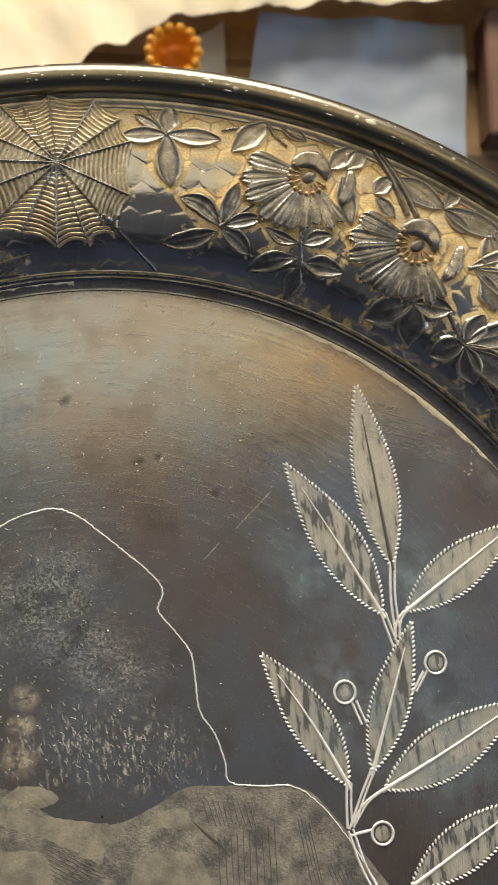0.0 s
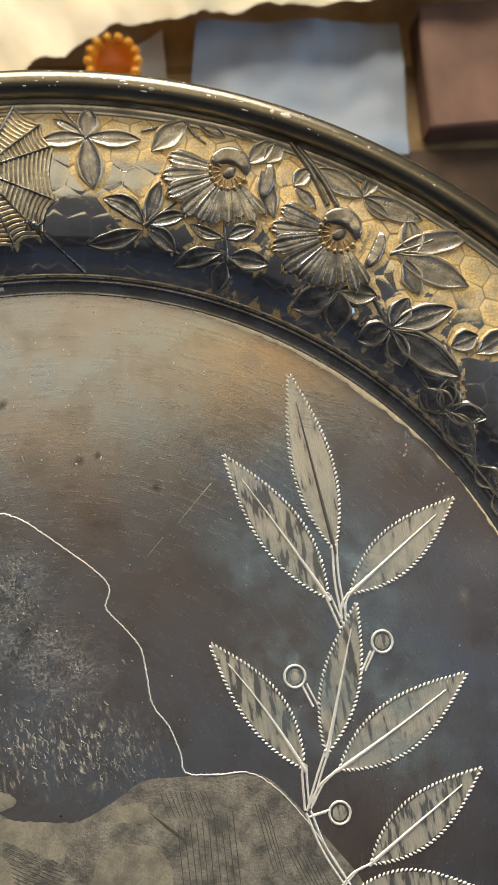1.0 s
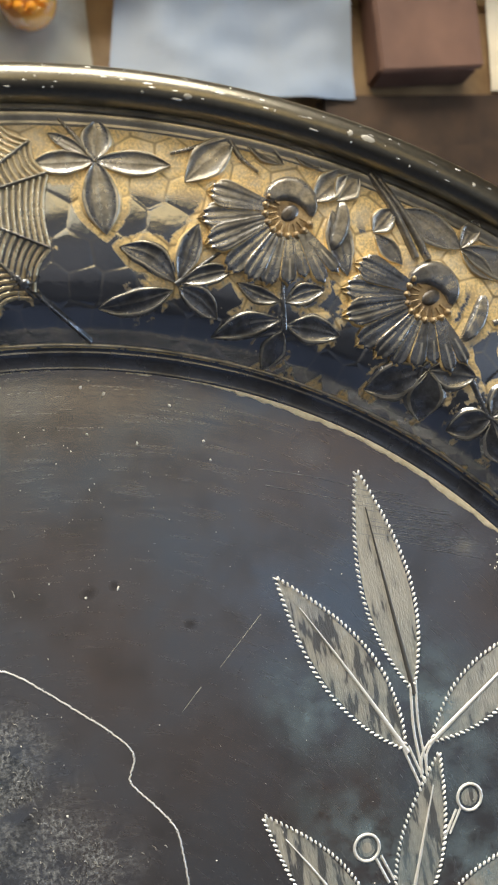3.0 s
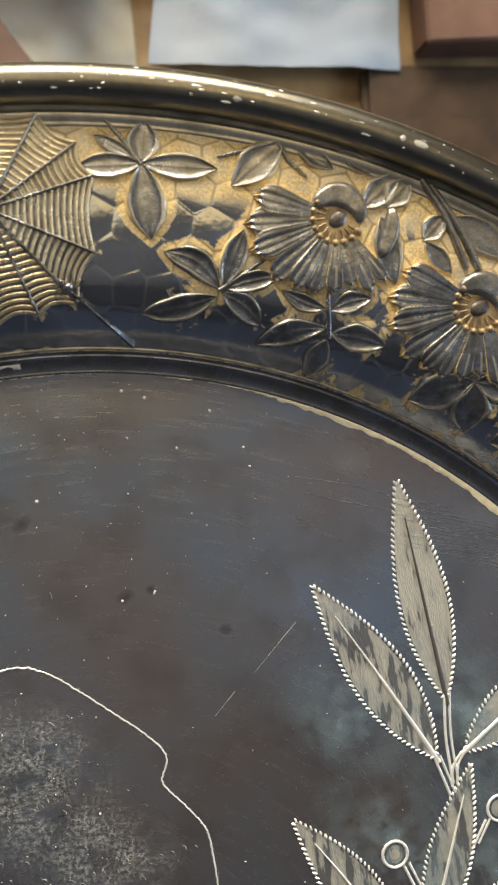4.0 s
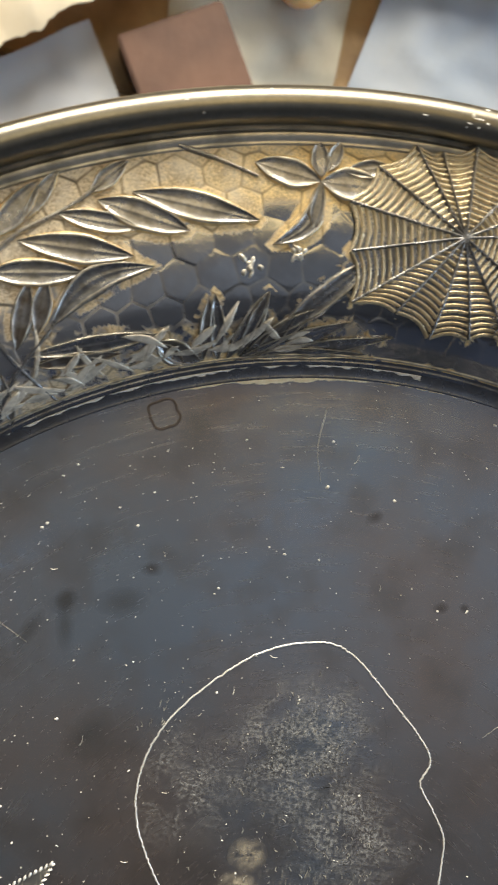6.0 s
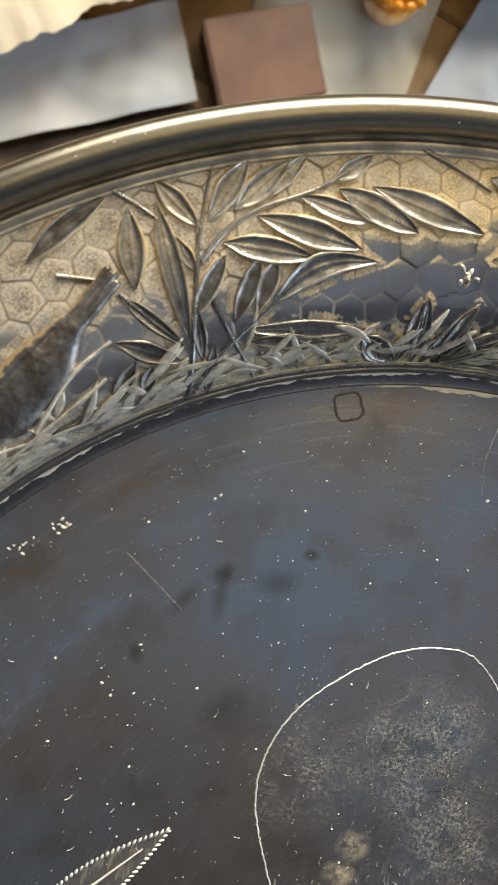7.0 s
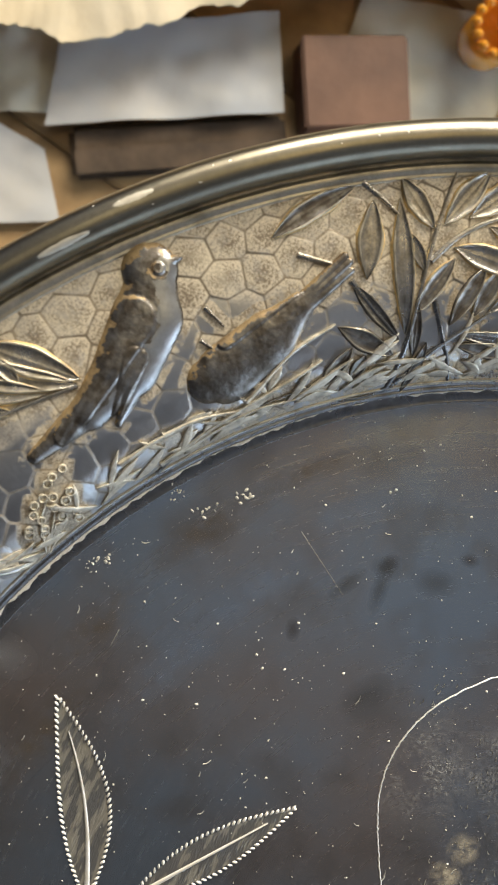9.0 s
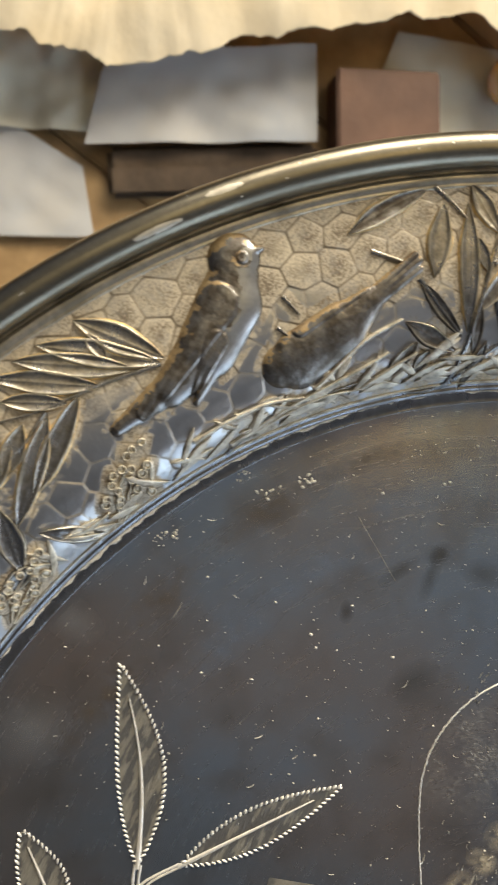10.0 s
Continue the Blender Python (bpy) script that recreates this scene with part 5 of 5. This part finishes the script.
# pale matted ground under the shape, with fine parallel lines
ground = np.array([(-49.4, -5.2), (-27.4, 3.2), (-18.5, 4.6), (-9.1, -0.6), (2.3, -1.4), (10.1, 2.2), (16.7, 6.3), (24.7, 6.9), (33.8, 7.4), (41.3, 6.5), (47.8, 0.7), (54.8, -7.4), (61.9, -17.0), (64.5, -32.1), (15.3, -37.8), (-40.2, -39.4)])
bm = bmesh.new()
bm.faces.new([bm.verts.new((x / 1000, y / 1000, 0.00002)) for x, y in smooth_path(ground, 6)])
part("matted_ground", bm, MATTED, shape, "pale matted ground with dark patches")
for k, pts in enumerate((((-25.8, 1.1), (-15.7, 0.3), (-6.8, -0.8), (2.8, -1.7), (1.2, -5.4), (0.2, -9.2), (-5.5, -7.0), (-12.2, -4.3), (-21.4, -1.9)), ((8.4, -1.3), (11.1, 1.3), (16.7, 2.2), (17.9, 0.2), (21.9, -2.2), (23.0, -4.3), (17.9, -2.2), (12.3, -1.9)), ((6.4, -12.8), (7.4, -8.7), (11.8, -6.3), (18.0, -6.7), (21.4, -9.2), (22.1, -15.2), (13.7, -18.4), (7.0, -17.3)), ((-17.0, 5.5), (-10.8, 5.0), (-9.1, 2.8), (-13.5, 1.1), (-20.2, 2.2)), ((-22.1, -7.5), (-12.1, -7.5), (-8.6, -12.9), (-10.6, -20.4), (-23.9, -20.4)))):
    bm = bmesh.new()
    ragged = smooth_path(pts + pts[:1], 14)[:-1]
    ragged = ragged + np.array([[0.35 * noise.noise(Vector((x * 0.5, y * 0.5, 3))) + 0.25 * noise.noise(Vector((x * 1.9, y * 1.9, z))) for z in (5, 9)] for x, y in ragged])
    bm.faces.new([bm.verts.new((x / 1000, y / 1000, 0.000024 + 0.000003 * k)) for x, y in ragged])
    part("pale_patch", bm, MATTED_PALE, shape, "pale smooth patch")
for x0, y0, x1, y1, dx, dy, cnt in ((23.6, -3.3, 25.1, -20.6, 1.24, 0.33, 10), (-11.1, -5.6, 0.2, -10.8, 0.25, -0.97, 9), (20.1, 3.9, 21.8, -1.1, 1.02, -0.00, 10), (39.4, 1.1, 42.8, -12.0, 0.80, -0.33, 4), (17.9, 0.0, 23.6, -4.3, 0.69, -0.66, 5), (45.6, -7.7, 51.9, -20.7, 1.02, -0.44, 7)):
    for k in range(cnt):
        co, nr, nc = cord(smooth_path([(x0 + dx * k, y0 + dy * k), (x1 + dx * k + 0.3 * math.sin(k), y1 + dy * k)], 6), 0.17, 0.15, 0.08, -0.04)
        link("engraved_line", grid_mesh("engraved_line", co, nr, nc), LINE, shape)
a = np.linspace(0, 2 * np.pi, 49)
ring = np.stack([-51.0 + (2.5 + 0.22 * np.cos(4 * a + 0.6) + 0.1 * np.sin(7 * a)) * np.cos(a), 91.0 + (2.4 + 0.22 * np.cos(4 * a + 0.6)) * np.sin(a)], 1)
co, nr, nc = cord(ring, 0.42, 0.42, 0.14, -0.12)
tagged(link("water_ring", grid_mesh("water_ring", co, nr, nc), STAIN, tray), "small dark ring stain")

# scratches, dust and dried polish
for pts in ([(-25.3, 99.1), (-24.9, 92.6), (-22.8, 87.3)], [(31.6, 66.7), (24.6, 58.6)], [(21.4, 55.7), (18.1, 51.8)], [(-74.1, 54.4), (-62.0, 49.3)], [(-90.6, 25.4), (-90.3, 22.4)], [(31.6, 90.6), (40.0, 89.2), (48.6, 86.9)], [(33.2, 87.9), (41.1, 86.0), (49.5, 84.4)], [(91.0, 29.7), (92.4, 25.9)]):
    co, nr, nc = cord(smooth_path(pts, 8), 0.11, 0.06, 0.06, -0.03)
    link("scratch", grid_mesh("scratch", co, nr, nc), BREAST if len(pts) == 3 and pts[0][0] > 0 else STREAK, tray)
rng = np.random.default_rng(9)
brushed = []
for i in range(110):
    x, y, g = rng.uniform(48, 66), 0.0, rng.uniform(2.5, 9)
    y = 96.0 - 0.28 * x + rng.uniform(-3.6, 5.2)
    g = min(g, 72.5 - x + rng.uniform(-2, 0))
    if math.hypot(x, y) < 105.5 and math.hypot(x + g, y) < 105.5:
        brushed.append(cord(smooth_path([(x, y), (x + g, y - 0.22 * g)], 4), rng.uniform(0.05, 0.10), 0.04, 0.05, -0.03))
tagged(link("brushed_patch", join(brushed), BREAST, tray, "patch of fine brushed marks"), kind="stuff")
rng = np.random.default_rng(8)
flecks = [dome(x, y, rng.uniform(0.25, 0.6), rng.uniform(0.2, 0.4), rng.uniform(0, 180), 0.3, 7, 3) for x, y in ((-9.5, 87.6), (-21.4, 86.8), (-65.8, 41.4), (-94.7, 49.0), (-90.8, 48.4), (-88.5, 50.7), (-86.3, 53.3), (-85.3, 54.2), (-54.1, 48.2), (-54.1, 38.2), (-72.9, 21.3), (-63.4, 33.6), (-68.9, 33.3), (-80.9, 17.5), (8.6, 72.5), (7.5, 103.7), (12.5, 95.6), (17.9, 101.5), (3.9, 104.8))]
for i in range(640):
    a, r = radians(rng.uniform(-10, 200) if i % 4 == 0 else rng.uniform(85, 185)), 107 * math.sqrt(rng.uniform(0.02, 1))
    q = rng.uniform(0.06, 0.15) if i % 11 else rng.uniform(0.18, 0.36)
    flecks.append(dome(r * math.cos(a), r * math.sin(a), q, q * rng.uniform(0.5, 1), rng.uniform(0, 180), 0.30, 7, 4))
for i in range(15):
    t = rng.uniform(0, 1)
    q = rng.uniform(0.2, 0.55)
    flecks.append(dome(-91.5 + 8 * t + rng.normal(0, 0.7), 46.5 + 9.5 * t + rng.normal(0, 0.7), q, q * rng.uniform(0.4, 0.8), rng.uniform(0, 180), 0.4, 8, 4))
for i in range(26):
    a, r = radians(rng.uniform(95, 185)), 104 * math.sqrt(rng.uniform(0.1, 1))
    x, y, d, g = r * math.cos(a), r * math.sin(a), rng.normal(0.9, 0.7), rng.uniform(0.5, 1.7)
    flecks.append(cord(smooth_path([(x, y), (x + 0.5 * g * math.cos(d), y + 0.5 * g * math.sin(d)), (x + g * math.cos(d + 0.25), y + g * math.sin(d + 0.25))], 3), rng.uniform(0.08, 0.2), 0.05, 0.12, -0.03))
for x, y, spread, cnt in ((-94.8, 49.0, 0.8, 10), (-99.8, 31.8, 0.8, 9), (-98.5, 34.5, 0.8, 9), (73.4, 76.6, 0.4, 4), (74.0, 73.4, 0.9, 5), (80.0, 65.0, 0.4, 3), (92.6, 25.4, 0.6, 6)):
    for i in range(cnt):
        q = rng.uniform(0.12, 0.42)
        flecks.append(dome(x + rng.normal(0, spread), y + rng.normal(0, spread), q, q * rng.uniform(0.4, 0.9), rng.uniform(0, 180), 0.35, 8, 4))
dust = link("dust_flecks", join(flecks), DUST, None)
tagged(dust, "pale dust flecks lying on the silver well", "dust", kind="stuff")
# dried polish, and on the flowering side a painted glint of the edge
az = np.radians(np.arange(20, 118, 0.25))
wid = np.array([max(0.0, 0.35 + 0.3 * (a < 1.3) + 1.1 * noise.noise(Vector((a * 6, 0.3, 0))) + 0.6 * noise.noise(Vector((a * 45, 4.3, 0))) + 0.25 * noise.noise(Vector((a * 160, 9.3, 0)))) for a in az])
u = np.linspace(0, 1, 5)
rr = 107.55 - wid[:, None] * 0.85 * u
hh = np.tile(np.array([0.12, 0.16, 0.15, 0.10, -0.05]), (len(az), 1)) * (wid[:, None] > 0.03) + 0.04
residue = link("polish_residue", grid_mesh("polish_residue", lay(rr * np.cos(az)[:, None], rr * np.sin(az)[:, None], hh), len(az), 5), CREAMLINE, None)
tagged(residue, "uneven line of dried pale polish and painted edge glint at the step of the tray", "residue", kind="stuff")

# thin crust, with the step's bright edge reflection put into it
az = np.radians(np.arange(96, 186, 0.25))
wid = np.array([max(0.0, 0.30 + 0.8 * noise.noise(Vector((a * 9, 3.3, 0))) + 0.5 * noise.noise(Vector((a * 60, 8.3, 0))) + 0.2 * noise.noise(Vector((a * 190, 1.3, 0)))) for a in az])
rr = 109.7 - wid[:, None] * 1.0 * u
hh = np.tile(np.array([0.05, 0.10, 0.10, 0.06, -0.03]), (len(az), 1)) * (wid[:, None] > 0.03) + 0.16
rest_line = link("polish_residue", grid_mesh("polish_residue", lay(rr * np.cos(az)[:, None], rr * np.sin(az)[:, None], hh), len(az), 5), DUST, None)
tagged(rest_line, "thin broken line of dried pale polish and painted glint along the step of the tray", "residue", kind="stuff")

# bright scuffs worn into the rolled edge
def scuff(az0, az1, phi0, phi1, seed, mat=STREAK):
    t, u = np.meshgrid(np.linspace(0, 1, 25), np.linspace(0, 1, 7), indexing="ij")
    wob = np.array([[0.35 * noise.noise(Vector((q * 9, seed, 0))) for q in row] for row in t])
    env = np.sin(np.pi * t) ** 0.5
    phi = np.radians(phi0 + (phi1 - phi0) * (0.5 + (u - 0.5) * env * (1 + wob)))
    az = np.radians(az0 + (az1 - az0) * t)
    q = 2.8 + 0.05 * np.sin(np.pi * u) * env - 0.01
    R = (148.0 + q * np.cos(phi)) / 1000
    return link("scuff", grid_mesh("scuff", np.stack([R * np.cos(az), R * np.sin(az), (12.0 + q * np.sin(phi)) / 1000], -1).reshape(-1, 3), 25, 7), mat, edge_part, "bright worn scuff")


for k, spec in enumerate((((146.0, 148.4, 62, 84), (150.0, 153.2, 100, 122), (70.6, 71.5, 78, 98), (72.0, 72.3, 80, 100), (81.5, 82.0, 98, 115), (84.2, 84.4, 108, 118), (88.0, 88.25, 70, 82), (64.0, 64.2, 80, 92), (97.5, 97.7, 75, 90), (58.0, 58.3, 95, 105)))):
    scuff(*spec, k * 3.1)

# small bright nicks in the rolled edge
nicks = random.Random(17)
for k in range(96):
    a, p = nicks.uniform(40, 175) if k % 2 else nicks.uniform(62, 98), nicks.uniform(40, 120)
    scuff(a, a + nicks.choice((0.08, 0.12, 0.2, 0.35, 0.6)), p, p + nicks.uniform(1.5, 7), k * 1.7 + 50, BRIGHT)

# ---- things on the table behind the tray ----


def sheet(name, corners, z, mat, label, category, crumple=0.004, seed=0, n=26, lift=0.0, thick=0.0006):
    """A sheet of paper between four corners, creased and uneven, with two faces."""
    c = np.array(corners, float)
    u, v = np.meshgrid(np.linspace(0, 1, n), np.linspace(0, 1, n), indexing="ij")
    p = (c[0] * ((1 - u) * (1 - v))[..., None] + c[1] * (u * (1 - v))[..., None] + c[2] * (u * v)[..., None] + c[3] * ((1 - u) * v)[..., None])
    h = np.array([[noise.noise(Vector((q[0] * 26, q[1] * 26, seed))) + 0.4 * noise.noise(Vector((q[0] * 70, q[1] * 70, seed + 5))) for q in row] for row in p])
    zz = z + 0.001 + 0.6 * crumple * (h - h.min()) + lift * v
    top = np.concatenate([p, zz[..., None]], -1).reshape(-1, 3)
    low = top - (0, 0, thick)
    me = join([(top, n, n), (low, n, n)])
    return tagged(link(name, me, mat), label, category)


sheet("paper_sheet", ((0.018, 0.303), (0.172, 0.306), (0.168, 0.40), (0.028, 0.40)), TABLE + 0.011, SHADEDPAPER, "white paper sheet lying on the table, shaded blue-grey", "paper", 0.008, 1)
sheet("paper_sheet", ((-0.211, 0.157), (-0.103, 0.247), (-0.138, 0.292), (-0.232, 0.208)), TABLE + 0.011, PAPER, "white paper sheet lying on the table", "paper", 0.008, 2)
sheet("paper_sheet", ((-0.26, 0.055), (-0.176, 0.118), (-0.206, 0.148), (-0.275, 0.14)), TABLE + 0.002, PAPER, "white paper sheet lying on the table", "paper", 0.004, 3)
sheet("folded_paper", ((-0.087, 0.268), (0.012, 0.300), (0.004, 0.40), (-0.102, 0.34)), TABLE, GREY, "grey-green folded paper on the table", "paper", 0.008, 4)
sheet("folded_paper", ((-0.285, 0.115), (-0.214, 0.166), (-0.236, 0.212), (-0.30, 0.185)), TABLE + 0.004, GREY, "grey-green folded paper on the table", "paper", 0.012, 5)


def tissue():
    """A long crumpled length of cream tissue with a torn, wavy near edge, laid in a curve."""
    path = smooth_path([(-0.37, 0.10), (-0.285, 0.166), (-0.247, 0.184), (-0.210, 0.206), (-0.164, 0.256), (-0.118, 0.300), (-0.078, 0.338), (-0.021, 0.366), (0.043, 0.380), (0.12, 0.386), (0.20, 0.394), (0.32, 0.41)], 20)
    tan = np.gradient(path, axis=0)
    tan /= np.linalg.norm(tan, axis=1)[:, None]
    nor = np.stack([-tan[:, 1], tan[:, 0]], 1)
    v = np.linspace(0, 1, 16)
    edge = np.array([0.006 * noise.noise(Vector((s * 0.16, 2.2, 0))) + 0.002 * noise.noise(Vector((s * 0.6, 7.2, 0))) for s in range(len(path))])
    P = path[:, None, :] + nor[:, None, :] * (edge[:, None] + np.interp(path[:, 0], (-0.19, -0.12), (0.0, 0.010))[:, None] + v * 0.16)[..., None]
    h = np.array([[noise.noise(Vector((q[0] * 30, q[1] * 30, 3))) * 0.006 + noise.noise(Vector((q[0] * 90, q[1] * 90, 6))) * 0.0016 for q in row] for row in P])
    Z = TABLE + 0.045 + h + 0.01 * np.sin(v * np.pi)
    top = np.concatenate([P, Z[..., None]], -1).reshape(-1, 3)
    me = join([(top, len(path), 16), (top - (0, 0, 0.0012), len(path), 16)])
    return tagged(link("crumpled_tissue", me, CREAM), "crumpled cream tissue paper with a torn edge on the table", "tissue paper")


tissue()


def carton(at, sx, sy, sz, rz, label):
    c = empty("carton", label, "box", (*at, TABLE))
    c.rotation_euler[2] = radians(rz)
    box("body", sx, sy, sz, CARD, c, (0, 0, sz / 2 + 0.0005), 0, 0.002)
    box("lid", sx * 1.02, sy * 1.02, 0.004, CARD, c, (0, 0, sz + 0.003), 0.6, 0.0015)


carton((0.214, 0.362), 0.066, 0.085, 0.026, 4, "small closed brown cardboard carton on the table")
carton((-0.078, 0.284), 0.064, 0.052, 0.022, 37, "small closed brown cardboard carton on the table")
sheet("folded_paper", ((0.268, 0.318), (0.318, 0.320), (0.318, 0.388), (0.266, 0.378)), TABLE + 0.002, CREAM, "cream folded paper on the table", "paper", 0.006, 6)


def pouch(at, sx, sy, sz, rz, mat, label):
    p = empty("pouch", label, "pouch", (*at, TABLE))
    p.rotation_euler[2] = radians(rz)
    box("body", sx, sy, sz, mat, p, (0, 0, sz / 2 + 0.0005), 0, min(0.004, sz * 0.4))
    box("flap", sx * 0.98, sy * 0.5, 0.002, mat, p, (0, -sy * 0.2, sz + 0.0018), 0, 0.0008)


pouch((0.235, 0.275), 0.17, 0.076, 0.010, 2, LEATHER, "flat dark brown leather pouch with a flap on the table")
# flat piece standing in for the shadow gap under the white paper
pouch((-0.142, 0.196), 0.13, 0.030, 0.008, 40, GAPSHADE, "flat brown piece in place of the shadow under the paper")

# amber glass jar with a beaded edge
jar = empty("glass_jar", "small amber glass jar with a beaded edge on the table", "jar", (-0.026, 0.355, TABLE + 0.009))
jar.scale = (0.72, 0.72, 0.9)
lathe("jar_wall", [(0.001, 0.003), (0.018, 0.003), (0.021, 0.012), (0.021, 0.036), (0.0232, 0.036), (0.0234, 0.011), (0.019, 0.0005), (0.001, 0.0005)], 48, AMBER, jar)
for i in range(14):
    a = 2 * math.pi * i / 14
    bm = bmesh.new()
    bmesh.ops.create_icosphere(bm, subdivisions=2, radius=0.0045)
    bd = part("bead", bm, AMBER, jar)
    bd.location = (0.0222 * math.cos(a), 0.0222 * math.sin(a), 0.0385)
